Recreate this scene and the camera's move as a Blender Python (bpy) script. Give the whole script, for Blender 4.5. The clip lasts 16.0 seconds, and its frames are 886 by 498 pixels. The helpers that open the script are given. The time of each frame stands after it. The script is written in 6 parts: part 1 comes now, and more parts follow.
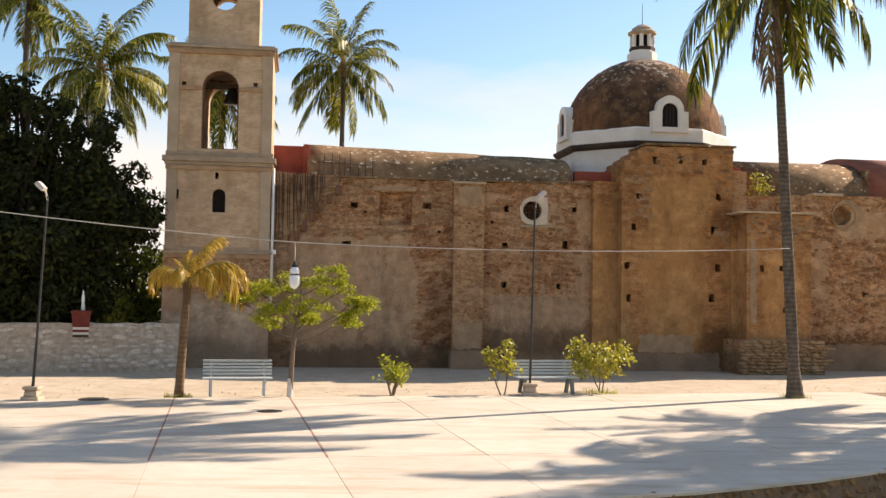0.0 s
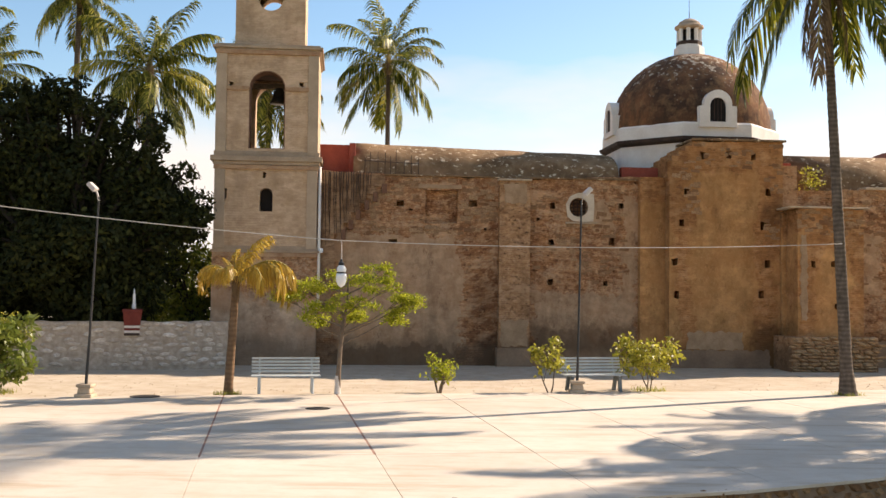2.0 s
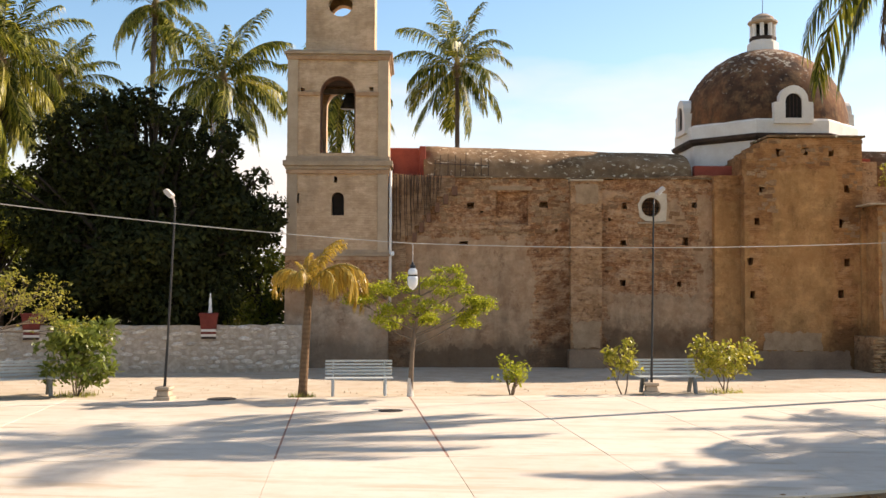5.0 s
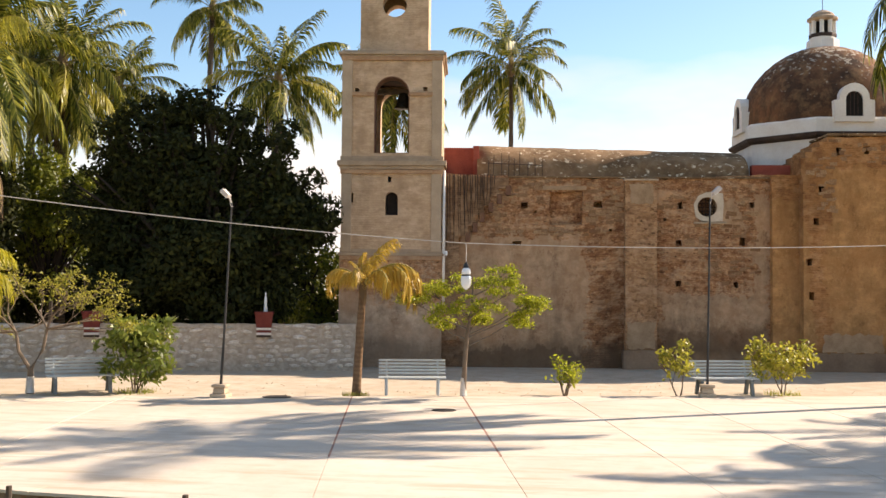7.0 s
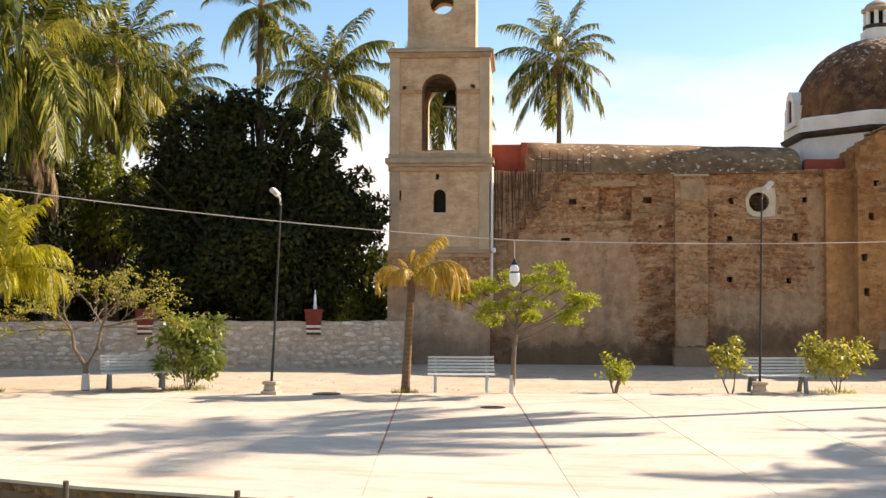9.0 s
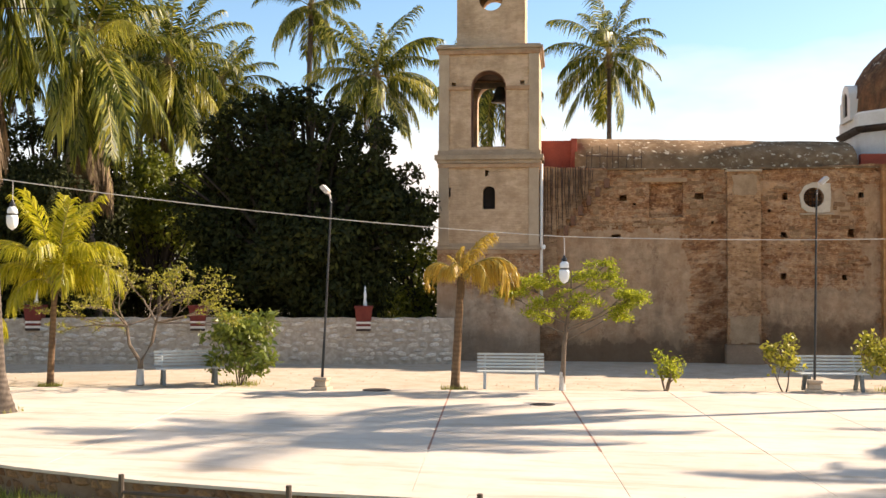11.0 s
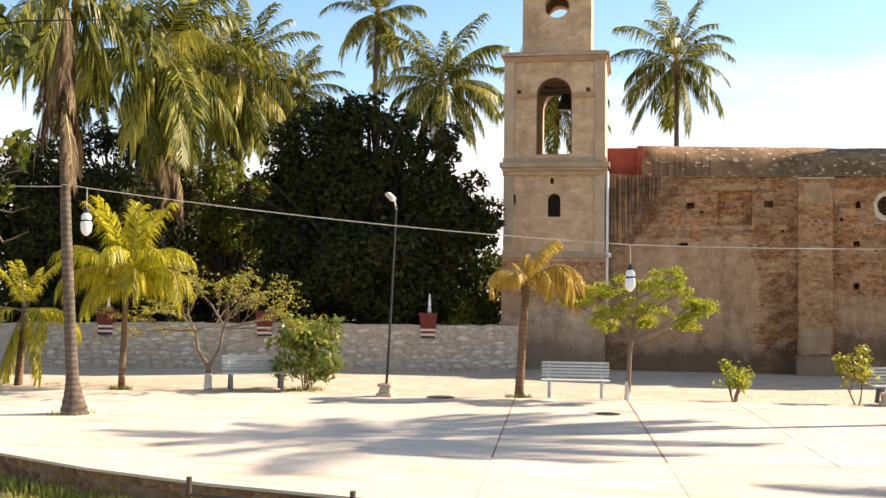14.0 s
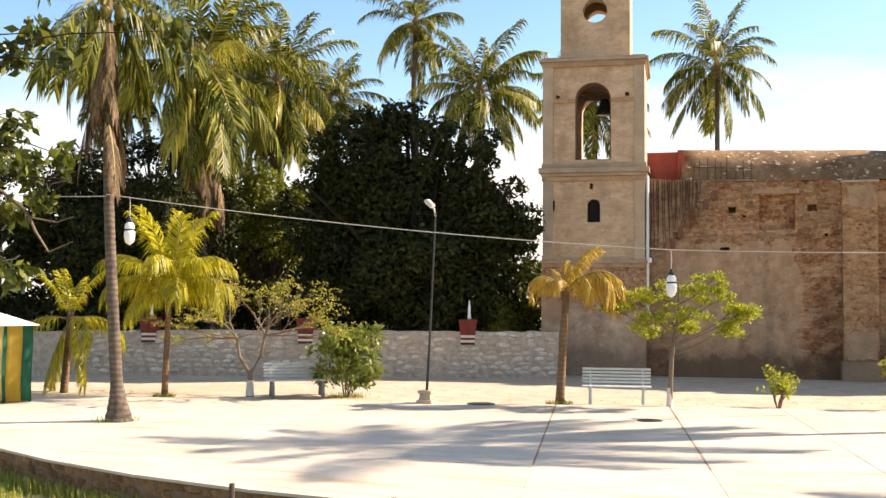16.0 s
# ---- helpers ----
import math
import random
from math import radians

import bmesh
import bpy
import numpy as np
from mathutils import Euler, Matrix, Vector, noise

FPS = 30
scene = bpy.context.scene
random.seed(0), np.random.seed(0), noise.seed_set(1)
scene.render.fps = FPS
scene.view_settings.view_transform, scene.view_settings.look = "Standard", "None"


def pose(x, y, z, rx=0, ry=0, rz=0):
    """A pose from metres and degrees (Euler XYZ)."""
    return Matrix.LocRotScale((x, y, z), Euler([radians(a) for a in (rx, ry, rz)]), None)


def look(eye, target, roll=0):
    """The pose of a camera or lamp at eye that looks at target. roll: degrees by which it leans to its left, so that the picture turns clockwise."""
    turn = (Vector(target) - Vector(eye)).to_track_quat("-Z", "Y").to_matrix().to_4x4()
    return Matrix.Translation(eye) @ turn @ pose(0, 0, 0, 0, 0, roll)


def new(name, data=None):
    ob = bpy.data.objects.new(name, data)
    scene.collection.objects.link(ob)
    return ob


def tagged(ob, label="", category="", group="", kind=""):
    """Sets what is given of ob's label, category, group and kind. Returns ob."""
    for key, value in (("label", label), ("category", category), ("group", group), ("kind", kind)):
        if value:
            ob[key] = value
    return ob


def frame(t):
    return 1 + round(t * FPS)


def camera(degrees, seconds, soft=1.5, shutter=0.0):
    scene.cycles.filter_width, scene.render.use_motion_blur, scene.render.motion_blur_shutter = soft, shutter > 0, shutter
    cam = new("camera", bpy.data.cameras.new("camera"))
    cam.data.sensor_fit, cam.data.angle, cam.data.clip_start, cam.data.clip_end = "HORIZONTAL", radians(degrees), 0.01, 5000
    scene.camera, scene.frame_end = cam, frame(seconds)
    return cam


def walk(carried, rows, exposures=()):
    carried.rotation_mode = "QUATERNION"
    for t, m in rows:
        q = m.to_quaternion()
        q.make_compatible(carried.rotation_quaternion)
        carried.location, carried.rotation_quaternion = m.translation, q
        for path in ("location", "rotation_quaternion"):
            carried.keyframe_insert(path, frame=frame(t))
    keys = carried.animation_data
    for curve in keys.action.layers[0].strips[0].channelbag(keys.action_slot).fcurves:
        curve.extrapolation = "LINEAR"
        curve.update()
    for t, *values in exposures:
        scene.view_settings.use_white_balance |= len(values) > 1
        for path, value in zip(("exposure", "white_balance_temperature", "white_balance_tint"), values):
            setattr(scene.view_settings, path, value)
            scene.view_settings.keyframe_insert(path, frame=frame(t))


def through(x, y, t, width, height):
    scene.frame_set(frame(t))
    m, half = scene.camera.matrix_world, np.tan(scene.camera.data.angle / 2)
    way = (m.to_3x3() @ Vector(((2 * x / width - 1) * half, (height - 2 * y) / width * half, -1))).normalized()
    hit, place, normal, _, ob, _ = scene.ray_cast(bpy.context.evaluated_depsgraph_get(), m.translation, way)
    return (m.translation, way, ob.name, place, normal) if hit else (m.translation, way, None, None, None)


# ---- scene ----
FOV = 45.91
EYE = 2.7
cam = camera(FOV, 16.0, soft=1.5)
# seconds, yaw to the left, pitch up, roll
ROWS = [
    (0.0, -0.00, 2.30, 0.90),
    (0.5, 0.62, 2.17, 0.78),
    (1.0, 1.13, 2.09, 0.63),
    (1.5, 1.88, 2.09, 0.68),
    (2.0, 2.52, 2.13, 0.66),
    (2.5, 3.45, 2.15, 0.65),
    (3.0, 4.00, 2.20, 0.40),
    (3.5, 4.62, 2.15, 0.59),
    (4.0, 5.13, 2.16, 0.49),
    (6.5, 8.69, 2.23, 0.29),
    (7.0, 9.33, 2.19, 0.43),
    (7.5, 9.82, 2.12, 0.34),
    (8.0, 10.64, 2.09, 0.34),
    (8.5, 11.27, 2.02, 0.30),
    (9.0, 11.97, 2.02, 0.23),
    (11.5, 15.41, 1.81, 0.45),
    (12.0, 16.14, 1.85, 0.70),
    (12.5, 16.60, 1.90, 0.70),
    (13.0, 17.00, 1.99, 0.58),
    (13.5, 17.70, 2.07, 0.68),
    (14.0, 18.22, 2.21, 0.65),
    (14.5, 18.76, 2.35, 0.45),
    (15.0, 19.25, 2.46, 0.46),
    (15.5, 19.75, 2.54, 0.47),
    (16.0, 20.38, 2.55, 0.33),
]


def eye_pose(yaw, pitch, roll):
    y, p = radians(yaw), radians(pitch)
    eye = Vector((0.0, 0.0, EYE))
    ahead = Vector((-math.sin(y) * math.cos(p), math.cos(y) * math.cos(p), math.sin(p)))
    return look(eye, eye + ahead, roll)


walk(cam, [(t, eye_pose(yaw, pitch, roll)) for t, yaw, pitch, roll in ROWS],
     [(0.0, 0.89, 7250, 18), (7.0, 1.05, 7250, 18), (12.0, 1.19, 7250, 18), (16.0, 1.33, 7250, 18)])

# ---- light ----
SUN_DIR = Vector((0.84, 0.544, 0.0)).normalized()
SUN_EL = radians(33.5)
world = bpy.data.worlds.new("sky")
scene.world = world
world.use_nodes = True
wn, wl = world.node_tree.nodes, world.node_tree.links
wn.clear()
w_out = wn.new("ShaderNodeOutputWorld")
w_bg = wn.new("ShaderNodeBackground")
w_sky = wn.new("ShaderNodeTexSky")
w_sky.sky_type = "NISHITA"
w_sky.sun_disc = False
w_sky.sun_elevation = SUN_EL
w_sky.sun_rotation = math.atan2(SUN_DIR.x, SUN_DIR.y)
w_sky.air_density, w_sky.dust_density, w_sky.ozone_density = 1.0, 0.5, 1.6
# thin bright haze and cloud, thicker near the horizon
w_co = wn.new("ShaderNodeTexCoord")
w_map = wn.new("ShaderNodeMapping")
w_map.inputs["Scale"].default_value = (1.0, 1.0, 3.2)
w_noise = wn.new("ShaderNodeTexNoise")
w_noise.inputs["Scale"].default_value = 2.6
w_noise.inputs["Detail"].default_value = 5.0
w_noise.inputs["Roughness"].default_value = 0.55
w_sep = wn.new("ShaderNodeSeparateXYZ")
w_add = wn.new("ShaderNodeMath")
w_add.operation = "MULTIPLY_ADD"
w_add.inputs[1].default_value = -3.0
w_add.inputs[2].default_value = 0.55
w_sum = wn.new("ShaderNodeMath")
w_sum.operation = "ADD"
w_ramp = wn.new("ShaderNodeValToRGB")
w_ramp.color_ramp.elements[0].position = 0.46
w_ramp.color_ramp.elements[1].position = 0.80
w_mix = wn.new("ShaderNodeMix")
w_mix.data_type = "RGBA"
w_mix.inputs["B"].default_value = (5.3, 5.25, 5.1, 1)
wl.new(w_co.outputs["Generated"], w_map.inputs["Vector"])
wl.new(w_map.outputs["Vector"], w_noise.inputs["Vector"])
wl.new(w_co.outputs["Generated"], w_sep.inputs["Vector"])
wl.new(w_sep.outputs["Z"], w_add.inputs[0])
wl.new(w_add.outputs[0], w_sum.inputs[0])
wl.new(w_noise.outputs["Fac"], w_sum.inputs[1])
# a thin veil of cloud overhead, unseen, added to make the fill less blue
w_fill_veil = wn.new("ShaderNodeMapRange")
w_fill_veil.interpolation_type = "SMOOTHSTEP"
w_fill_veil.inputs["From Min"].default_value = 0.42
w_fill_veil.inputs["From Max"].default_value = 0.80
w_fill_veil.inputs["To Max"].default_value = 1.93
wl.new(w_sep.outputs["Z"], w_fill_veil.inputs["Value"])
w_all = wn.new("ShaderNodeMath")
w_all.operation = "ADD"
wl.new(w_sum.outputs[0], w_all.inputs[0])
wl.new(w_fill_veil.outputs["Result"], w_all.inputs[1])
wl.new(w_all.outputs[0], w_ramp.inputs["Fac"])
wl.new(w_ramp.outputs["Color"], w_mix.inputs["Factor"])
w_hue = wn.new("ShaderNodeHueSaturation")
w_hue.inputs["Hue"].default_value = 0.493
w_hue.inputs["Saturation"].default_value = 1.18
wl.new(w_sky.outputs["Color"], w_hue.inputs["Color"])
wl.new(w_hue.outputs["Color"], w_mix.inputs["A"])
wl.new(w_mix.outputs["Result"], w_bg.inputs["Color"])
wl.new(w_bg.outputs["Background"], w_out.inputs["Surface"])
w_bg.inputs["Strength"].default_value = 0.103
sun = new("sun", bpy.data.lights.new("sun", "SUN"))
sun.data.energy = 5.0
sun.data.angle = radians(0.6)
sun.data.color = (1.0, 0.915, 0.79)
sun.matrix_world = look((0, 0, 40), Vector((0, 0, 40)) - Vector((SUN_DIR.x * math.cos(SUN_EL), SUN_DIR.y * math.cos(SUN_EL), math.sin(SUN_EL))))


# ---- materials ----
class Nodes:
    """A small helper round a node tree."""

    def __init__(self, name):
        self.mat = bpy.data.materials.new(name)
        self.mat.use_nodes = True
        self.tree = self.mat.node_tree
        self.bsdf = self.tree.nodes["Principled BSDF"]
        self.coord = self.tree.nodes.new("ShaderNodeTexCoord").outputs["Object"]

    def add(self, kind, **inputs):
        n = self.tree.nodes.new(kind)
        for key, value in inputs.items():
            self.put(n, key.replace("_", " "), value)
        return n

    def put(self, n, key, value):
        if isinstance(value, bpy.types.NodeSocket):
            self.tree.links.new(value, n.inputs[key])
        else:
            n.inputs[key].default_value = value

    def noise(self, scale, detail=4.0, rough=0.6, vector=None):
        return self.add("ShaderNodeTexNoise", Vector=vector or self.coord, Scale=scale, Detail=detail, Roughness=rough).outputs["Fac"]

    def stretch(self, x, y, z):
        return self.add("ShaderNodeMapping", Vector=self.coord, Scale=(x, y, z)).outputs["Vector"]

    def ramp(self, fac, *stops):
        n = self.add("ShaderNodeValToRGB", Fac=fac)
        els = n.color_ramp.elements
        while len(els) < len(stops):
            els.new(0.5)
        for el, (at, c) in zip(els, stops):
            el.position = at
            el.color = (c, c, c, 1) if isinstance(c, (int, float)) else (*c, 1)
        return n.outputs["Color"]

    def mix(self, fac, a, b, blend="MIX"):
        n = self.tree.nodes.new("ShaderNodeMix")
        n.data_type, n.blend_type = "RGBA", blend
        for key, value in (("Factor", fac), ("A", a), ("B", b)):
            if isinstance(value, tuple):
                value = (*value, 1)
            self.put(n, key, value)
        return n.outputs["Result"]

    def maths(self, op, a, b=0.0):
        n = self.tree.nodes.new("ShaderNodeMath")
        n.operation = op
        for i, value in ((0, a), (1, b)):
            self.put(n, i, value)
        return n.outputs[0]

    def axis(self, which):
        return self.add("ShaderNodeSeparateXYZ", Vector=self.coord).outputs[which]

    def random(self):
        return self.tree.nodes.new("ShaderNodeObjectInfo").outputs["Random"]

    def done(self, color, rough=0.85, height=None, strength=0.4, distance=0.02, metal=0.0, spec=0.3):
        self.put(self.bsdf, "Base Color", (*color, 1) if isinstance(color, tuple) else color)
        self.put(self.bsdf, "Roughness", rough)
        self.put(self.bsdf, "Metallic", metal)
        self.put(self.bsdf, "Specular IOR Level", spec)
        if height is not None:
            b = self.add("ShaderNodeBump", Height=height, Strength=strength, Distance=distance)
            self.put(self.bsdf, "Normal", b.outputs["Normal"])
        return self.mat


def plain(name, a, b, scale=3.0, rough=0.8, bump=0.2, metal=0.0, spec=0.3):
    """A colour that drifts between two tones, with fine grain."""
    n = Nodes(name)
    big = n.noise(scale)
    fine = n.noise(scale * 14)
    fac = n.ramp(n.maths("ADD", n.maths("MULTIPLY", big, 0.7), n.maths("MULTIPLY", fine, 0.3)), (0.35, 0.0), (0.65, 1.0))
    return n.done(n.mix(fac, a, b), rough, fine, bump, 0.01, metal, spec)


def foliage(name, a, b, c, gloss=0.5, through=0.25, spec=0.35):
    """Leaves: three tones by leaf, a little light through the blade."""
    n = Nodes(name)
    rnd = n.tree.nodes.new("ShaderNodeNewGeometry").outputs["Random Per Island"]
    col = n.ramp(rnd, (0.0, a), (0.55, b), (1.0, c))
    col = n.mix(n.ramp(n.noise(0.9), (0.35, 0.0), (0.7, 0.55)), col, a)
    n.done(col, gloss, None, spec=spec)
    tr = n.add("ShaderNodeBsdfTranslucent", Color=col)
    sh = n.add("ShaderNodeMixShader", Fac=through)
    n.tree.links.new(n.bsdf.outputs[0], sh.inputs[1])
    n.tree.links.new(tr.outputs[0], sh.inputs[2])
    n.tree.links.new(sh.outputs[0], n.tree.nodes["Material Output"].inputs["Surface"])
    return n.mat


def masonry(name, brick_a, brick_b, mortar, plaster, edge, stain, grime=0.5, low=0.0, row=0.075, width=0.30, chips=0.8, keep=0.30, coats=(), stains=()):
    """Old brick and rubble with torn plaster. edge: height up to which plaster is left, its fall along x and how
    sharply it ends;
    low: the height under which it is darker, along an uneven edge; coats: areas (u0, u1, z0, z1, soft) where plaster is
    left instead of the edge;
    stains: such areas with a strength."""
    n = Nodes(name)
    low_mottle = 0.72 if chips > 0.5 else 0.12
    x, y, z = n.axis("X"), n.axis("Y"), n.axis("Z")
    wob = n.maths("MULTIPLY", n.noise(1.3), 0.12)
    vec = n.add("ShaderNodeCombineXYZ", X=n.maths("ADD", x, y), Y=n.maths("ADD", z, wob), Z=0.0).outputs[0]
    br = n.add("ShaderNodeTexBrick", Vector=vec, Color1=(*brick_a, 1), Color2=(*brick_b, 1), Mortar=(*mortar, 1), Scale=1.0)
    br.inputs["Mortar Size"].default_value = 0.014
    br.inputs["Mortar Smooth"].default_value = 0.5
    br.inputs["Brick Width"].default_value = width
    br.inputs["Row Height"].default_value = row
    big, mid, fine = n.noise(0.55, 6.0, 0.65), n.noise(2.2, 6.0, 0.72), n.noise(22.0, 4.0, 0.7)
    patch = n.noise(1.1, 7.0, 0.75, n.stretch(1.0, 1.0, 1.9))
    blotch = n.noise(2.6, 7.0, 0.78, n.stretch(1.0, 1.0, 2.6))
    bricks = n.mix(0.20, n.mix(n.ramp(blotch, (0.40, 0.0), (0.60, 1.0)), brick_a, brick_b), br.outputs["Color"])
    bricks = n.mix(n.ramp(mid, (0.44, 0.0), (0.66, 0.8)), bricks, stain)
    bricks = n.mix(n.ramp(patch, (0.49, 0.0), (0.64, 0.85)), bricks, tuple(min(1.0, 1.15 * v) for v in mortar))
    dark = n.ramp(n.noise(3.6, 5.0, 0.7, n.stretch(1.0, 1.0, 2.1)), (0.585, 0.0), (0.64, chips))
    bricks = n.mix(dark, bricks, tuple(0.30 * v for v in stain))
    bricks = n.mix(n.ramp(n.noise(5.5, 7.0, 0.8, n.stretch(1.0, 1.0, 1.5)), (0.52, 0.0), (0.62, low_mottle)), bricks, tuple(min(0.8, 1.45 * v) for v in mortar))
    bricks = n.mix(n.ramp(n.noise(3.1, 7.0, 0.8, n.stretch(1.3, 1.3, 1.6)), (0.53, 0.0), (0.63, low_mottle)), bricks, tuple(0.45 * v for v in stain))
    bricks = n.mix(n.ramp(n.noise(1.6, 8.0, 0.82, n.stretch(0.8, 0.8, 1.3)), (0.50, 0.0), (0.60, low_mottle)), bricks, tuple(0.92 * v for v in plaster))
    # plaster stays below a ragged edge, and in flakes above it
    reach = n.maths("SUBTRACT", n.maths("SUBTRACT", edge[0], n.maths("MULTIPLY", x, edge[1])), z)
    reach = n.maths("MAXIMUM", n.maths("MINIMUM", n.maths("MULTIPLY", reach, edge[2]), keep), -0.32)
    wx = n.maths("ADD", x, n.maths("MULTIPLY", n.maths("SUBTRACT", n.noise(0.9, 6.0, 0.7), 0.5), 2.2))
    wz = n.maths("ADD", z, n.maths("MULTIPLY", n.maths("SUBTRACT", n.noise(1.3, 6.0, 0.7, n.stretch(1.2, 1.2, 1.0)), 0.5), 1.6))

    def area(u0, u1, z0, z1, soft):
        inside = n.maths("MINIMUM", n.maths("MINIMUM", n.maths("SUBTRACT", wx, u0), n.maths("SUBTRACT", u1, wx)), n.maths("MINIMUM", n.maths("SUBTRACT", wz, z0), n.maths("SUBTRACT", z1, wz)))
        return n.maths("MINIMUM", n.maths("MAXIMUM", n.maths("MULTIPLY", inside, 1.0 / soft), 0.0), 1.0)

    if coats:
        reach = area(*coats[0])
        for coat in coats[1:]:
            reach = n.maths("MAXIMUM", reach, area(*coat))
        reach = n.maths("ADD", n.maths("MULTIPLY", reach, 0.24 + keep), -0.24)
    field = n.maths("ADD", n.maths("MULTIPLY", big, 0.55), n.maths("ADD", n.maths("MULTIPLY", patch, 0.30), n.maths("MULTIPLY", mid, 0.15)))
    mask = n.ramp(n.maths("ADD", field, reach), (0.465, 0.0), (0.545, 1.0))
    pl = n.mix(n.ramp(mid, (0.36, 0.0), (0.66, 1.0)), plaster, tuple(0.52 * v for v in plaster))
    pl = n.mix(n.ramp(n.noise(0.9, 6.0, 0.7), (0.42, 0.0), (0.66, 0.75)), pl, tuple(k * v for k, v in zip((0.66, 0.56, 0.50), plaster)))
    pl = n.mix(n.ramp(patch, (0.55, 0.0), (0.72, 0.7)), pl, tuple(min(0.8, 1.25 * v) for v in plaster))
    pl = n.mix(n.ramp(big, (0.5, 0.0), (0.75, 0.55)), pl, brick_b)
    pl = n.mix(n.ramp(n.noise(1.7, 7.0, 0.8, n.stretch(1.0, 1.0, 0.7)), (0.55, 0.0), (0.68, 0.7)), pl, tuple(0.8 * v for v in stain))
    pl = n.mix(n.ramp(n.noise(7.0, 6.0, 0.8), (0.54, 0.0), (0.70, 0.55)), pl, tuple(min(0.8, 1.2 * v) for v in mortar))
    col = n.mix(mask, bricks, pl)
    streak = n.noise(1.0, 6.0, 0.7, n.stretch(1.1, 1.1, 0.28))
    col = n.mix(n.maths("MULTIPLY", n.ramp(streak, (0.50, 0.0), (0.74, 1.0)), grime), col, tuple(0.35 * v for v in stain))
    for *where, strength in stains:
        col = n.mix(n.maths("MULTIPLY", area(*where), strength), col, tuple(0.30 * v for v in stain))
    # darker towards the bottom, with a noisy upper edge
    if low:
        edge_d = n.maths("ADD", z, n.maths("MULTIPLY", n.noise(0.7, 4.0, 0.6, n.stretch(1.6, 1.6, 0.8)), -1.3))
        low_dark = n.ramp(n.maths("ADD", n.maths("MULTIPLY", edge_d, 1.0 / low), 0.5), (0.50, 0.60), (0.95, 0.0))
        col = n.mix(low_dark, col, tuple(0.26 * v for v in plaster))
    relief = n.mix(mask, n.mix(0.5, n.mix(0.5, br.outputs["Fac"], mid), n.mix(dark, (0.6, 0.6, 0.6), (0.0, 0.0, 0.0))), n.mix(0.3, (0.75, 0.75, 0.75), fine))
    return n.done(col, 0.92, relief, 0.6, 0.05, spec=0.1)


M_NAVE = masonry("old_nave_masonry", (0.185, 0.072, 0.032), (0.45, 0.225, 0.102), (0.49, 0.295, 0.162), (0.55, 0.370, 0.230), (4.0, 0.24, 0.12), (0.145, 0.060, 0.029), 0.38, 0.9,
                 coats=((-5.9, -1.3, -1.0, 4.7, 0.35), (1.0, 4.9, -1.0, 2.75, 0.35), (4.3, 5.3, -1.0, 6.3, 0.5), (2.3, 4.2, 4.6, 6.3, 0.7), (12.6, 14.3, 2.4, 5.2, 0.5), (14.0, 20.0, 4.6, 6.2, 0.6)),
                 stains=((-1.4, 0.3, -1.0, 3.6, 1.3, 0.62), (-1.2, 0.2, -1.0, 1.15, 0.5, 0.85), (0.9, 5.1, 0.25, 1.6, 0.4, 0.55), (-6.2, -1.2, -1.0, 0.68, 0.10, 0.55), (-6.2, -5.2, -1.0, 5.6, 0.8, 0.45), (12.6, 20.0, -1.0, 1.5, 0.5, 0.5)))
M_STREAK = masonry("streaked_old_wall", (0.22, 0.125, 0.068), (0.36, 0.22, 0.122), (0.38, 0.25, 0.15), (0.44, 0.30, 0.185), (-4.0, 0.0, 0.2), (0.12, 0.060, 0.033), 0.75, 0.0, chips=0.35)
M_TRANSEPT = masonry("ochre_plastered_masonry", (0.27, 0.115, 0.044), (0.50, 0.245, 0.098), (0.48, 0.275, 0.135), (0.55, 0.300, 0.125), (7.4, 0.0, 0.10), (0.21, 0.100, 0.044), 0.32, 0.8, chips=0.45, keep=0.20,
                     coats=((6.5, 9.5, -1.0, 7.2, 0.45), (9.6, 10.5, -1.0, 5.0, 0.3), (10.6, 12.3, 0.8, 4.4, 0.5), (4.6, 6.4, -1.0, 6.2, 0.4)),
                     stains=((8.7, 10.3, -0.6, 1.75, 0.45, 0.6), (5.0, 7.2, 4.6, 7.9, 1.0, 0.35), (9.4, 10.4, 4.9, 6.2, 0.4, 0.5)))
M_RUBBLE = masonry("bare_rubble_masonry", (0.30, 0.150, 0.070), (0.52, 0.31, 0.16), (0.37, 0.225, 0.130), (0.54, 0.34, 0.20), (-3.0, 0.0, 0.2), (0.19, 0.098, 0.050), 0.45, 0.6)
M_TOWER = masonry("pale_tower_brick", (0.46, 0.315, 0.20), (0.60, 0.435, 0.285), (0.58, 0.42, 0.285), (0.58, 0.42, 0.28), (-6.0, 0.0, 0.2), (0.40, 0.265, 0.16), 0.34, 0.0, 0.085, 0.42, 0.16)
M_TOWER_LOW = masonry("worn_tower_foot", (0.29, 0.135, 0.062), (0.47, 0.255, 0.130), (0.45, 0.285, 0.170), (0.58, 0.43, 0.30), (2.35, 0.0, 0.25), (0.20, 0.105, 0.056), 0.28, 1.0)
M_TOWER_EDGE = plain("grey_cement_corner", (0.36, 0.27, 0.185), (0.50, 0.385, 0.27), 1.4, 0.92, 0.4)
M_COURSE = plain("dull_brick_course", (0.30, 0.165, 0.090), (0.47, 0.31, 0.185), 3.0, 0.92, 0.5)
# dark red brick of the broken edge, and shade painted inside the arch
M_BRICK_SHADE = plain("dark_brick_and_arch_shade", (0.12, 0.058, 0.036), (0.22, 0.115, 0.070), 4.0, 0.95, 0.5)
M_CORNICE = plain("weathered_stone_trim", (0.30, 0.22, 0.15), (0.46, 0.35, 0.24), 1.6, 0.9, 0.4)
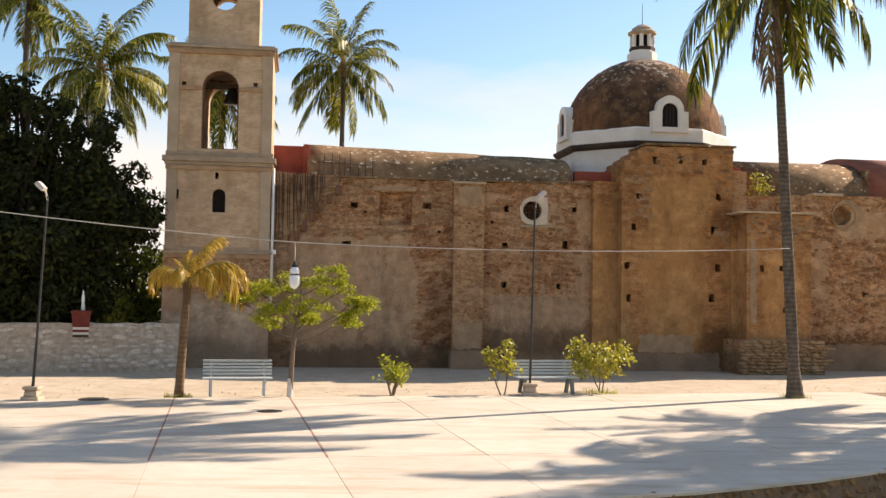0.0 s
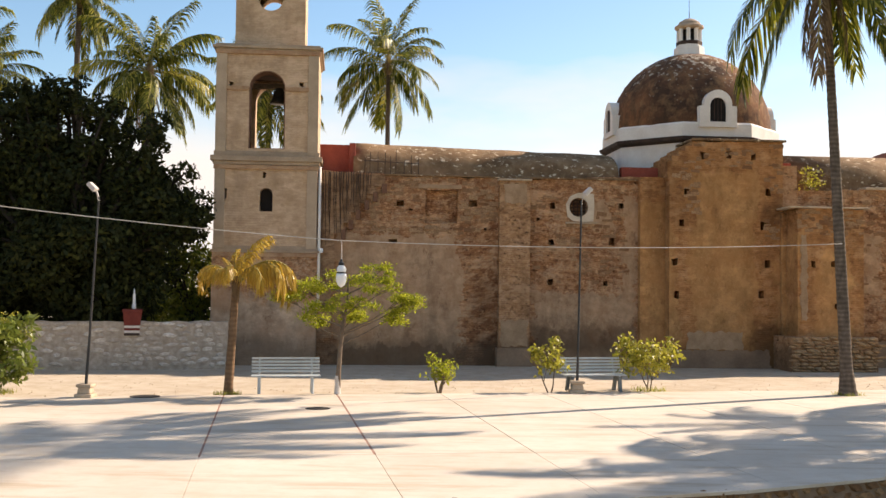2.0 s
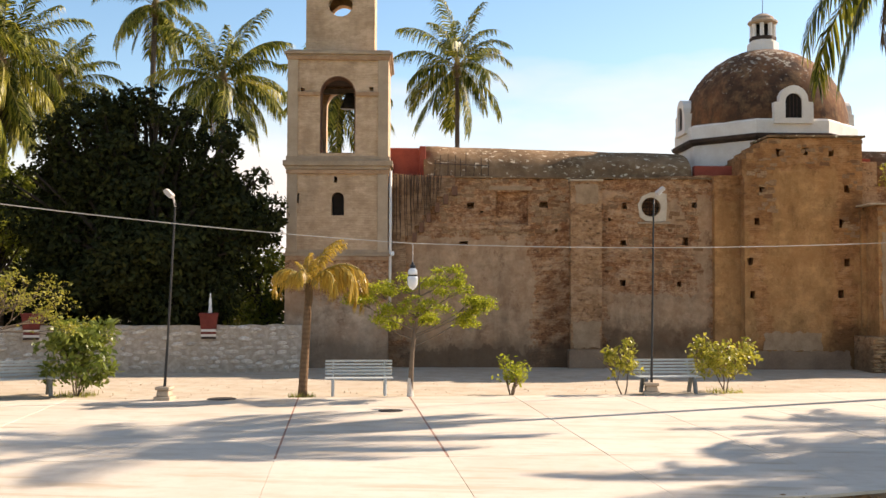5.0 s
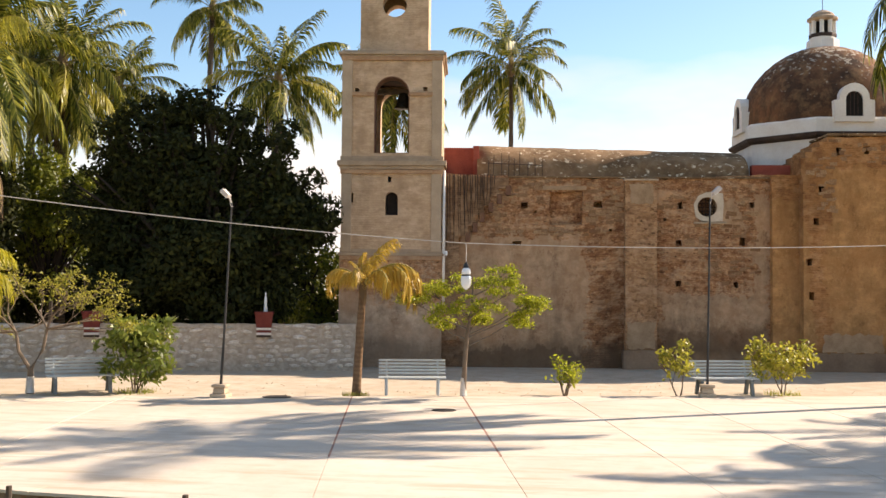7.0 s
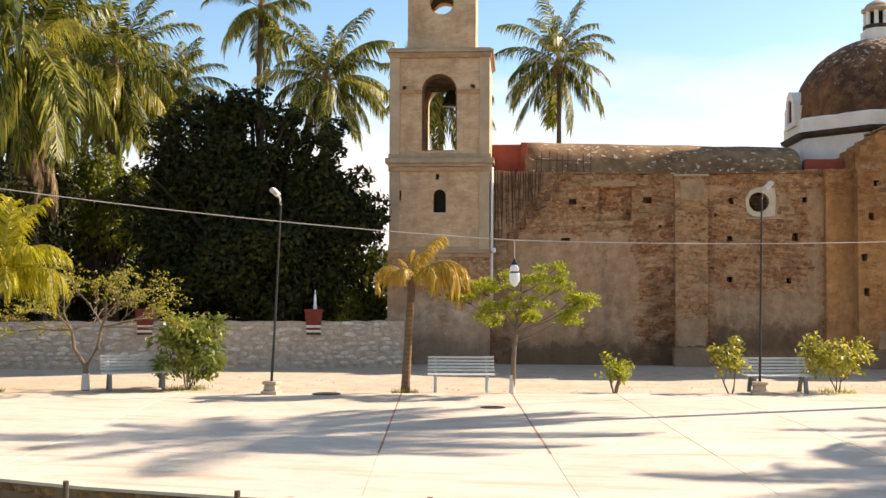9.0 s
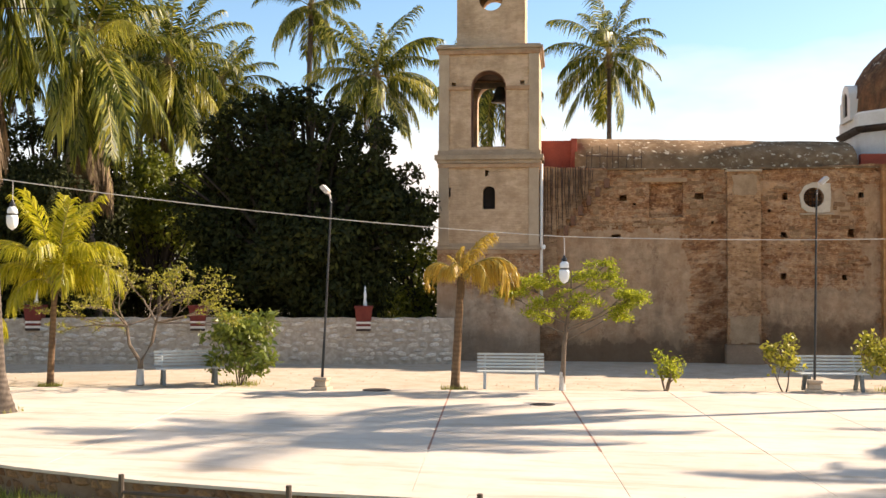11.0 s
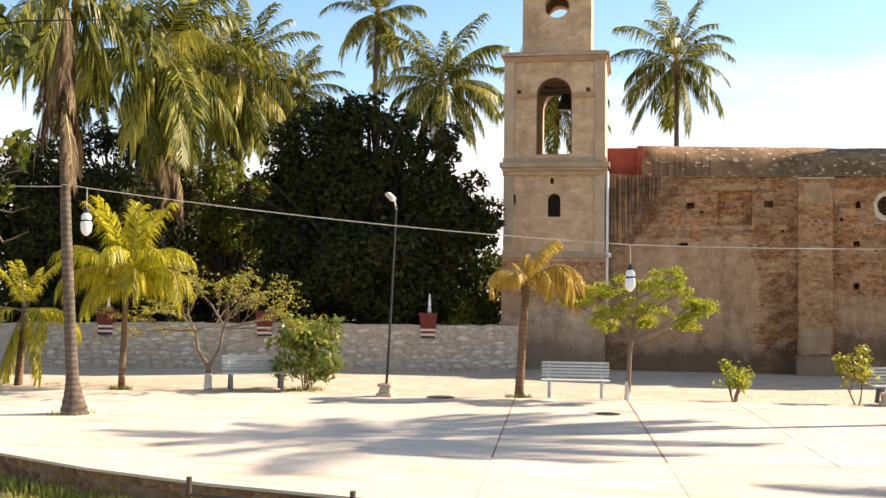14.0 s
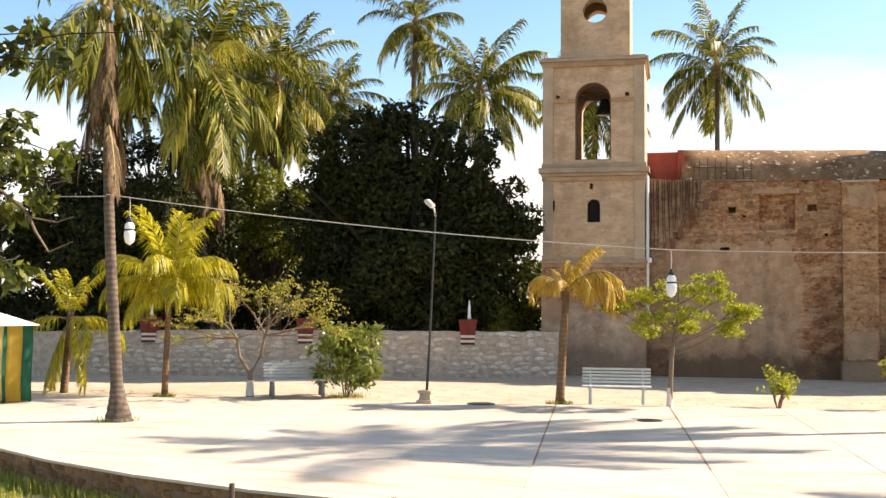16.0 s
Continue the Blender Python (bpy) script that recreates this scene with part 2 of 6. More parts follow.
M_WHITE = plain("whitewashed_plaster", (0.66, 0.61, 0.54), (0.80, 0.77, 0.71), 1.2, 0.85, 0.15)
# near-black: real dark stripes, plus shade on the drum moulding and belfry ceiling
M_DARKBAND = plain("dark_trim_and_shade", (0.035, 0.025, 0.02), (0.09, 0.06, 0.045), 2.0, 0.9, 0.3)
M_RED = plain("faded_red_plaster", (0.22, 0.045, 0.03), (0.34, 0.085, 0.055), 1.5, 0.85, 0.2)
# near-black for blocks that stand in for shade inside openings
M_SHADE_BLACK = plain("interior_shade_black", (0.012, 0.010, 0.009), (0.025, 0.02, 0.018), 2.0, 0.95, 0.1)


def dome_mat():
    n = Nodes("mottled_dome_render")
    big, mid, fine = n.noise(0.5, 6.0, 0.7), n.noise(2.4, 6.0, 0.7), n.noise(18.0)
    col = n.mix(n.ramp(big, (0.35, 0.0), (0.62, 1.0)), (0.215, 0.098, 0.046), (0.060, 0.036, 0.025))
    col = n.mix(n.ramp(mid, (0.47, 0.0), (0.70, 0.7)), col, (0.33, 0.19, 0.092))
    col = n.mix(n.ramp(n.noise(1.3, 7.0, 0.8, n.stretch(1.0, 1.0, 0.35)), (0.48, 0.0), (0.66, 0.7)), col, (0.050, 0.034, 0.024))
    top = n.maths("MULTIPLY", n.maths("SUBTRACT", n.axis("Z"), 10.2), 0.09)
    spots = n.ramp(n.maths("ADD", n.noise(5.2, 4.0, 0.6), top), (0.66, 0.0), (0.71, 0.85))
    col = n.mix(spots, col, (0.42, 0.36, 0.28))
    return n.done(col, 0.92, mid, 0.4, 0.05, spec=0.1)


def vault_mat():
    n = Nodes("lichened_vault_roof")
    big, mid = n.noise(0.8, 6.0, 0.7), n.noise(3.5, 5.0, 0.7)
    col = n.mix(n.ramp(big, (0.35, 0.0), (0.65, 1.0)), (0.27, 0.17, 0.095), (0.12, 0.075, 0.042))
    col = n.mix(n.ramp(mid, (0.5, 0.0), (0.8, 0.6)), col, (0.38, 0.29, 0.18))
    spots = n.ramp(n.noise(4.2, 5.0, 0.65, n.stretch(1, 0.8, 1.8)), (0.60, 0.0), (0.64, 0.95))
    col = n.mix(spots, col, (0.68, 0.57, 0.41))
    return n.done(col, 0.95, mid, 0.5, 0.05, spec=0.05)


M_DOME, M_VAULT = dome_mat(), vault_mat()


def concrete_mat():
    n = Nodes("sunbleached_concrete")
    big, mid, fine = n.noise(0.35, 5.0, 0.6), n.noise(2.0, 6.0, 0.7), n.noise(40.0, 3.0, 0.7)
    col = n.mix(n.ramp(big, (0.3, 0.0), (0.7, 1.0)), (0.49, 0.42, 0.335), (0.585, 0.52, 0.43))
    col = n.mix(n.ramp(mid, (0.46, 0.0), (0.70, 0.7)), col, (0.47, 0.375, 0.275))
    scuff = n.ramp(n.noise(1.0, 5.0, 0.7, n.stretch(0.35, 2.2, 1.0)), (0.50, 0.0), (0.66, 0.9))
    col = n.mix(scuff, col, (0.40, 0.31, 0.215))
    col = n.mix(n.ramp(n.noise(9.0, 5.0, 0.75), (0.60, 0.0), (0.72, 0.6)), col, (0.38, 0.29, 0.20))
    col = n.mix(n.maths("MULTIPLY", n.random(), 0.22), col, (0.70, 0.63, 0.52))
    return n.done(col, 0.8, fine, 0.15, 0.004, spec=0.25)


def dirt_mat():
    n = Nodes("dry_earth_and_grass")
    big, mid, fine = n.noise(0.22, 6.0, 0.65), n.noise(1.6, 6.0, 0.7), n.noise(22.0, 4.0, 0.75)
    earth = n.mix(n.ramp(big, (0.3, 0.0), (0.7, 1.0)), (0.45, 0.37, 0.275), (0.55, 0.47, 0.365))
    earth = n.mix(n.ramp(mid, (0.42, 0.0), (0.72, 0.8)), earth, (0.37, 0.285, 0.195))
    grass = n.mix(mid, (0.14, 0.17, 0.035), (0.28, 0.26, 0.08))
    grass = n.mix(n.ramp(n.noise(0.8, 6.0, 0.7), (0.47, 0.0), (0.58, 1.0)), grass, (0.42, 0.31, 0.19))
    low = n.maths("ADD", n.maths("MULTIPLY", n.axis("Z"), -3.2), n.maths("MULTIPLY", big, 1.0))
    col = n.mix(n.ramp(low, (0.95, 0.0), (1.75, 1.0)), earth, grass)
    return n.done(col, 0.95, fine, 0.6, 0.02, spec=0.1)


M_CONCRETE, M_DIRT = concrete_mat(), dirt_mat()
M_JOINT = plain("dirty_joint", (0.16, 0.10, 0.06), (0.26, 0.175, 0.11), 4.0, 0.95)
M_REDJOINT = plain("red_brick_inlay", (0.24, 0.115, 0.08), (0.38, 0.225, 0.16), 5.0, 0.9)


def stone_mat(name, a, b, c):
    n = Nodes(name)
    mid, fine = n.noise(5.0, 5.0, 0.7), n.noise(30.0)
    col = n.mix(n.random(), a, b)
    col = n.mix(n.ramp(mid, (0.42, 0.0), (0.68, 0.9)), col, c)
    return n.done(col, 0.9, mid, 0.6, 0.03, spec=0.1)


M_WALLSTONE = stone_mat("whitewashed_rubble", (0.50, 0.435, 0.355), (0.80, 0.745, 0.655), (0.34, 0.275, 0.21))
M_WALLMORTAR = plain("worn_lime_mortar", (0.31, 0.25, 0.19), (0.56, 0.485, 0.395), 5.0, 0.95, 0.5)
M_KERBSTONE = stone_mat("brown_field_stone", (0.20, 0.10, 0.048), (0.38, 0.22, 0.105), (0.10, 0.062, 0.034))
M_RUBSTONE = stone_mat("red_brown_wall_stone", (0.23, 0.115, 0.056), (0.46, 0.30, 0.17), (0.17, 0.095, 0.053))
M_PATCH = plain("dull_lime_patch", (0.27, 0.175, 0.10), (0.44, 0.30, 0.185), 2.4, 0.92, 0.4)
M_SURROUND = plain("cream_window_surround", (0.36, 0.275, 0.19), (0.54, 0.43, 0.31), 2.2, 0.9, 0.3)
M_OCULUS = plain("pale_lime_surround", (0.50, 0.41, 0.31), (0.66, 0.57, 0.45), 2.6, 0.9, 0.3)
M_PLINTH = plain("grey_brown_plinth", (0.19, 0.122, 0.078), (0.31, 0.21, 0.135), 1.1, 0.92, 0.4)
M_FOOTSTONE = stone_mat("tan_coursed_stone", (0.40, 0.25, 0.13), (0.50, 0.35, 0.20), (0.22, 0.14, 0.085))
M_PEBBLE = plain("dusty_pebbles", (0.32, 0.23, 0.145), (0.50, 0.39, 0.27), 9.0, 0.9, 0.2)
M_BENCH = plain("pale_blue_grey_paint", (0.40, 0.43, 0.42), (0.50, 0.53, 0.51), 4.0, 0.45, 0.05, 0.0, 0.5)
M_BENCHLEG = plain("dark_grey_cast_legs", (0.13, 0.14, 0.13), (0.22, 0.23, 0.21), 5.0, 0.7, 0.2)
M_POLE = plain("black_pole_paint", (0.012, 0.012, 0.013), (0.03, 0.028, 0.026), 6.0, 0.5, 0.05, 0.0, 0.5)
M_LAMPHEAD = plain("pale_metal_lamp_head", (0.50, 0.43, 0.38), (0.62, 0.55, 0.49), 5.0, 0.5, 0.05)
M_GLASS = plain("white_lantern_glass", (0.80, 0.80, 0.78), (0.88, 0.88, 0.86), 3.0, 0.25, 0.02, 0.0, 0.5)
M_WIRE = plain("pale_cable", (0.42, 0.38, 0.34), (0.50, 0.46, 0.41), 3.0, 0.5, 0.0)
M_BARK = plain("grey_brown_bark", (0.022, 0.017, 0.013), (0.05, 0.038, 0.028), 3.0, 0.95, 0.8)
M_LIME = plain("whitewashed_bark", (0.52, 0.48, 0.42), (0.72, 0.68, 0.62), 4.0, 0.9, 0.5)
M_TWIG = plain("pale_bare_twig", (0.11, 0.078, 0.055), (0.22, 0.165, 0.115), 4.0, 0.9, 0.5)


def palm_bark(name, a, b):
    n = Nodes(name)
    rings = n.add("ShaderNodeTexWave", Vector=n.coord, Scale=2.6, Distortion=3.5)
    rings.bands_direction = "Z"
    rings.inputs["Detail"].default_value = 2.0
    mid = n.noise(6.0, 5.0, 0.7, n.stretch(1, 1, 0.4))
    col = n.mix(n.maths("MULTIPLY", n.maths("ADD", n.maths("MULTIPLY", rings.outputs["Fac"], 0.5), n.noise(1.4, 5.0, 0.7)), 0.75), a, b)
    col = n.mix(n.ramp(mid, (0.4, 0.0), (0.7, 0.7)), col, tuple(0.55 * v for v in a))
    return n.done(col, 0.92, rings.outputs["Fac"], 0.25, 0.02, spec=0.1)


M_PALMBARK = palm_bark("ringed_palm_bark", (0.052, 0.039, 0.030), (0.22, 0.175, 0.135))
M_YOUNGBARK = palm_bark("fibrous_young_bark", (0.12, 0.072, 0.042), (0.26, 0.165, 0.095))
M_FROND = foliage("coconut_frond", (0.026, 0.036, 0.006), (0.13, 0.15, 0.017), (0.48, 0.43, 0.062), 0.38, 0.40, 0.2)
M_FROND_Y = foliage("yellowing_frond", (0.22, 0.23, 0.012), (0.50, 0.44, 0.018), (0.72, 0.60, 0.07), 0.4, 0.55)
M_FROND_O = foliage("ochre_frond", (0.36, 0.23, 0.035), (0.54, 0.36, 0.05), (0.62, 0.45, 0.09), 0.45, 0.45)
M_FROND_G = foliage("golden_green_frond", (0.22, 0.20, 0.02), (0.40, 0.36, 0.04), (0.56, 0.48, 0.10), 0.35, 0.45)
M_FROND_D = foliage("dry_brown_frond", (0.095, 0.058, 0.030), (0.17, 0.11, 0.056), (0.30, 0.21, 0.115), 0.8, 0.2)
M_RACHIS = plain("frond_midrib", (0.20, 0.17, 0.04), (0.34, 0.28, 0.09), 4.0, 0.6)
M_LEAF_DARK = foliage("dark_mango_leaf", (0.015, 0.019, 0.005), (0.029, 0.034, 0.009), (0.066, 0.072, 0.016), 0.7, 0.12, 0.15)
M_LEAF_MID = foliage("green_tree_leaf", (0.075, 0.095, 0.011), (0.17, 0.19, 0.020), (0.33, 0.33, 0.045), 0.45, 0.45)
M_LEAF_MANGO = foliage("glossy_mango_leaf", (0.035, 0.048, 0.008), (0.085, 0.105, 0.014), (0.24, 0.25, 0.04), 0.35, 0.35)
M_LEAF_LIGHT = foliage("light_green_leaf", (0.19, 0.22, 0.014), (0.35, 0.37, 0.03), (0.50, 0.48, 0.05), 0.45, 0.58)
M_LEAF_YEL = foliage("yellow_green_leaf", (0.19, 0.19, 0.025), (0.37, 0.34, 0.04), (0.54, 0.47, 0.08), 0.45, 0.45)
M_LEAF_BUSH = foliage("fresh_shrub_leaf", (0.085, 0.115, 0.018), (0.17, 0.21, 0.035), (0.30, 0.33, 0.06), 0.42, 0.38)
M_GRASS = foliage("garden_grass", (0.20, 0.23, 0.03), (0.36, 0.37, 0.055), (0.58, 0.48, 0.16), 0.6, 0.45)
M_COCONUT = plain("green_coconut", (0.10, 0.11, 0.02), (0.24, 0.19, 0.05), 5.0, 0.5)
M_POT = plain("oxblood_planter_paint", (0.13, 0.022, 0.015), (0.20, 0.04, 0.028), 4.0, 0.7, 0.2)
M_BELL = plain("dark_bell_bronze", (0.03, 0.026, 0.02), (0.06, 0.05, 0.035), 6.0, 0.5, 0.1, 0.6)
M_IRON = plain("rusty_iron", (0.04, 0.026, 0.019), (0.085, 0.05, 0.035), 8.0, 0.8)
M_COVER = plain("dark_cast_iron", (0.018, 0.016, 0.014), (0.04, 0.034, 0.028), 8.0, 0.75)
M_TIN = plain("white_tin_roof", (0.62, 0.60, 0.56), (0.74, 0.72, 0.68), 2.0, 0.5)
M_YELLOW = plain("yellow_awning_cloth", (0.62, 0.42, 0.05), (0.72, 0.52, 0.10), 1.2, 0.8, 0.3)
M_LEMON = plain("pale_lemon_cloth", (0.66, 0.58, 0.24), (0.74, 0.66, 0.32), 1.2, 0.8, 0.3)
M_TEAL = plain("green_awning_cloth", (0.015, 0.13, 0.075), (0.03, 0.20, 0.12), 1.2, 0.8, 0.3)
M_WOOD = plain("grey_fence_timber", (0.06, 0.045, 0.035), (0.12, 0.09, 0.065), 5.0, 0.9, 0.4)
M_TERRACOTTA = plain("terracotta_roof", (0.24, 0.08, 0.05), (0.34, 0.13, 0.08), 2.0, 0.85, 0.3)


# ---- mesh helpers ----
def mesh_of(name, bm, material=None, smooth=False):
    me = bpy.data.meshes.new(name)
    bm.normal_update()
    bm.to_mesh(me)
    bm.free()
    for m in material if isinstance(material, (list, tuple)) else [material]:
        if m:
            me.materials.append(m)
    if smooth:
        me.polygons.foreach_set("use_smooth", [True] * len(me.polygons))
    return me


def part(name, bm, material, parent, label="", smooth=False, at=None):
    """One mesh object under a thing or under a part; bm may be a bmesh or ready mesh data."""
    me = bm if isinstance(bm, bpy.types.Mesh) else mesh_of(name, bm, material, smooth)
    ob = new(name, me)
    ob.parent = parent
    if at is not None:
        ob.matrix_basis = at
    return tagged(ob, label)


def thing(name, m, label, category, group="", kind=""):
    ob = new(name)
    ob.empty_display_size = 0.2
    ob.matrix_basis = m
    return tagged(ob, label, category, group, kind)


def box(bm, x0, x1, y0, y1, z0, z1, bevel=0.0, taper=0.0):
    """A box, its edges bevelled, its top drawn in by taper."""
    vs = []
    for z, d in ((z0, 0.0), (z1, taper)):
        for x, y in ((x0 + d, y0 + d), (x1 - d, y0 + d), (x1 - d, y1 - d), (x0 + d, y1 - d)):
            vs.append(bm.verts.new((x, y, z)))
    fs = [bm.faces.new([vs[i] for i in f]) for f in ((3, 2, 1, 0), (4, 5, 6, 7), (0, 1, 5, 4), (1, 2, 6, 5), (2, 3, 7, 6), (3, 0, 4, 7))]
    if bevel:
        edges = list({e for f in fs for e in f.edges})
        bmesh.ops.bevel(bm, geom=edges, offset=bevel, segments=2, profile=0.6, affect="EDGES")
    return bm


def boxes(*rows, bevel=0.0):
    bm = bmesh.new()
    for r in rows:
        box(bm, *r, bevel=bevel)
    return bm


def lathe(bm, profile, sides=24, centre=(0, 0), turn=0.0):
    """A turned shape from (radius, height) pairs."""
    rings = []
    for r, z in profile:
        if r < 1e-4:
            rings.append([bm.verts.new((centre[0], centre[1], z))])
        else:
            rings.append([bm.verts.new((centre[0] + r * math.cos(turn + 2 * math.pi * i / sides), centre[1] + r * math.sin(turn + 2 * math.pi * i / sides), z)) for i in range(sides)])
    for a, b in zip(rings, rings[1:]):
        for i in range(sides):
            j = (i + 1) % sides
            if len(a) == 1 and len(b) > 1:
                bm.faces.new((a[0], b[j], b[i]))
            elif len(b) == 1 and len(a) > 1:
                bm.faces.new((a[i], a[j], b[0]))
            elif len(a) > 1:
                bm.faces.new((a[i], a[j], b[j], b[i]))
    if len(rings[0]) > 1:
        bm.faces.new(rings[0][::-1])
    if len(rings[-1]) > 1:
        bm.faces.new(rings[-1])
    return bm


def tube(bm, points, radii, sides=8):
    """A round limb along points."""
    pts = [Vector(p) for p in points]
    rings, up = [], Vector((0.31, 0.17, 0.93)).normalized()
    for i, p in enumerate(pts):
        d = (pts[min(i + 1, len(pts) - 1)] - pts[max(i - 1, 0)]).normalized()
        a = d.cross(up)
        if a.length < 0.15:
            a = d.cross(Vector((1, 0.2, 0)))
        a.normalize()
        b = d.cross(a)
        rings.append([bm.verts.new(p + radii[i] * (math.cos(2 * math.pi * k / sides) * a + math.sin(2 * math.pi * k / sides) * b)) for k in range(sides)])
    for r, s in zip(rings, rings[1:]):
        for k in range(sides):
            bm.faces.new((r[k], r[(k + 1) % sides], s[(k + 1) % sides], s[k]))
    bm.faces.new(rings[0][::-1])
    bm.faces.new(rings[-1])
    return bm


def arch_loop(uc, half, z0, spring, steps=10, rise=None):
    """An opening with a round head, anticlockwise from its lower left corner."""
    rise = half if rise is None else rise
    pts = [(uc - half, z0), (uc + half, z0)]
    pts += [(uc + half * math.cos(math.pi * k / steps), spring + rise * math.sin(math.pi * k / steps)) for k in range(steps + 1)]
    return pts


def ring_loop(uc, zc, r, steps=18):
    return [(uc + r * math.cos(2 * math.pi * k / steps), zc + r * math.sin(2 * math.pi * k / steps)) for k in range(steps)]


def hole_loop(uc, zc, w, h, rnd):
    return [(uc + sx * w / 2 * rnd.uniform(0.75, 1.25), zc + sz * h / 2 * rnd.uniform(0.75, 1.25)) for sx, sz in ((-1, -1), (1, -1), (1, 1), (-1, 1))]


def pierced(bm, outline, v0, v1, through_loops=(), pockets=(), depth=0.4):
    """A slab between the planes y=v0 (front) and y=v1 with its outline, openings that go through and pockets that end inside."""
    def skin(loops, y, flip):
        made, edges = [], []
        for lp in loops:
            vs = [bm.verts.new((u, y, z)) for u, z in lp]
            made.append(vs)
            edges += [bm.edges.new((vs[i], vs[(i + 1) % len(vs)])) for i in range(len(vs))]
        got = bmesh.ops.triangle_fill(bm, use_beauty=True, use_dissolve=False, edges=edges)
        fs = [f for f in got["geom"] if isinstance(f, bmesh.types.BMFace)]
        for f in fs:
            f.normal_update()
            if (f.normal.y > 0) != flip:
                f.normal_flip()
        return made
    pockets = [q if isinstance(q[1], float) else (q, depth) for q in pockets]
    front = skin([outline, *through_loops, *(q[0] for q in pockets)], v0, False)
    back = skin([outline, *through_loops], v1, True)
    n = 1 + len(through_loops)
    for a, b in zip(front[:n], back):
        for i in range(len(a)):
            j = (i + 1) % len(a)
            bm.faces.new((a[i], a[j], b[j], b[i]))
    for a, q in zip(front[n:], pockets):
        b = [bm.verts.new((v.co.x, v0 + q[1], v.co.z)) for v in a]
        for i in range(len(a)):
            j = (i + 1) % len(a)
            bm.faces.new((a[i], a[j], b[j], b[i]))
        bm.faces.new(b)
    bmesh.ops.recalc_face_normals(bm, faces=bm.faces)
    return bm


def worn(points, rnd, step=0.25, rough=0.05):
    """A line broken into short uneven steps, as a crumbling edge."""
    out = []
    for (a, b), (c, d) in zip(points, points[1:]):
        n = max(1, int(math.hypot(c - a, d - b) / step))
        for k in range(n):
            s = k / n
            out.append((a + (c - a) * s, b + (d - b) * s + (rnd.uniform(-rough, rough) if k else 0.0)))
    return out + [points[-1]]


# ---- ground and plaza ----
PLAZA_C, PLAZA_R = Vector((-5.0, 33.1)), 20.5
STEP = 0.45
GRID = radians(12.0)
GX, GY = Vector((math.cos(GRID), math.sin(GRID))), Vector((-math.sin(GRID), math.cos(GRID)))


def back_edge(x):
    return 27.15 + 0.24 * x


def ground():
    bm = bmesh.new()
    radii = [0.0, 4, 8, 11, 13, 15, 17, 18.5, 19.6, 20.2, 20.35, 20.9, 21.6, 22.5, 24, 26, 29, 33, 38, 45, 60, 90, 150, 300, 700, 2500]
    n = 120
    rings = []
    for r in radii:
        ring = []
        for k in range(n):
            a = 2 * math.pi * k / n
            x, y = PLAZA_C.x + r * math.cos(a), PLAZA_C.y + r * math.sin(a)
            front = min(1.0, max(0.0, (-math.sin(a) - 0.05) / 0.25))
            drop = STEP * front * min(1.0, max(0.0, (r - 20.2) / 0.15))
            z = -0.03 - drop
            if r < 200:
                z += (0.035 if r > 20.4 else 0.012) * (noise.noise((x * 0.35, y * 0.35, 1.7)) - 0.3)
            if r < 20.3 and y < back_edge(x) + 0.1:
                z = -0.05
            ring.append(bm.verts.new((x, y, z)))
            if r == 0.0:
                break
        rings.append(ring)
    for k in range(n):
        bm.faces.new((rings[0][0], rings[1][k], rings[1][(k + 1) % n]))
    for a, b in zip(rings[1:], rings[2:]):
        for k in range(n):
            bm.faces.new((a[k], b[k], b[(k + 1) % n], a[(k + 1) % n]))
    return tagged(new("ground", mesh_of("ground", bm, M_DIRT, True)), "dry tan earth with a sunken grass garden", "ground", kind="structure")


ground()


def clip(poly, p, n):
    """The part of a convex polygon on the side of p to which n points."""
    out = []
    for a, b in zip(poly, poly[1:] + poly[:1]):
        da, db = (a - p).dot(n), (b - p).dot(n)
        if da >= 0:
            out.append(a)
        if da * db < 0:
            out.append(a + (b - a) * (da / (da - db)))
    return out


def in_plaza(poly, r):
    for k in range(60):
        a = math.pi * (1.0 + k / 60.0) if k < 60 else 0
        d = Vector((math.cos(a), math.sin(a)))
        poly = clip(poly, PLAZA_C + d * r, -d)
        if len(poly) < 3:
            return []
    return clip(poly, Vector((0.0, back_edge(0.0))), Vector((0.24, -1.0)).normalized())


def slab_mesh(name, poly, z0, z1, mat, inset=0.0):
    bm = bmesh.new()
    c = sum(poly, Vector((0, 0))) / len(poly)
    lo = [bm.verts.new((*p, z0)) for p in poly]
    mid = [bm.verts.new((*p, z1 - 0.003)) for p in poly]
    hi = [bm.verts.new((*(p + (c - p).normalized() * 0.003), z1)) for p in poly]
    n = len(poly)
    for a, b in ((lo, mid), (mid, hi)):
        for i in range(n):
            bm.faces.new((a[i], a[(i + 1) % n], b[(i + 1) % n], b[i]))
    bm.faces.new(hi)
    return mesh_of(name, bm, mat)


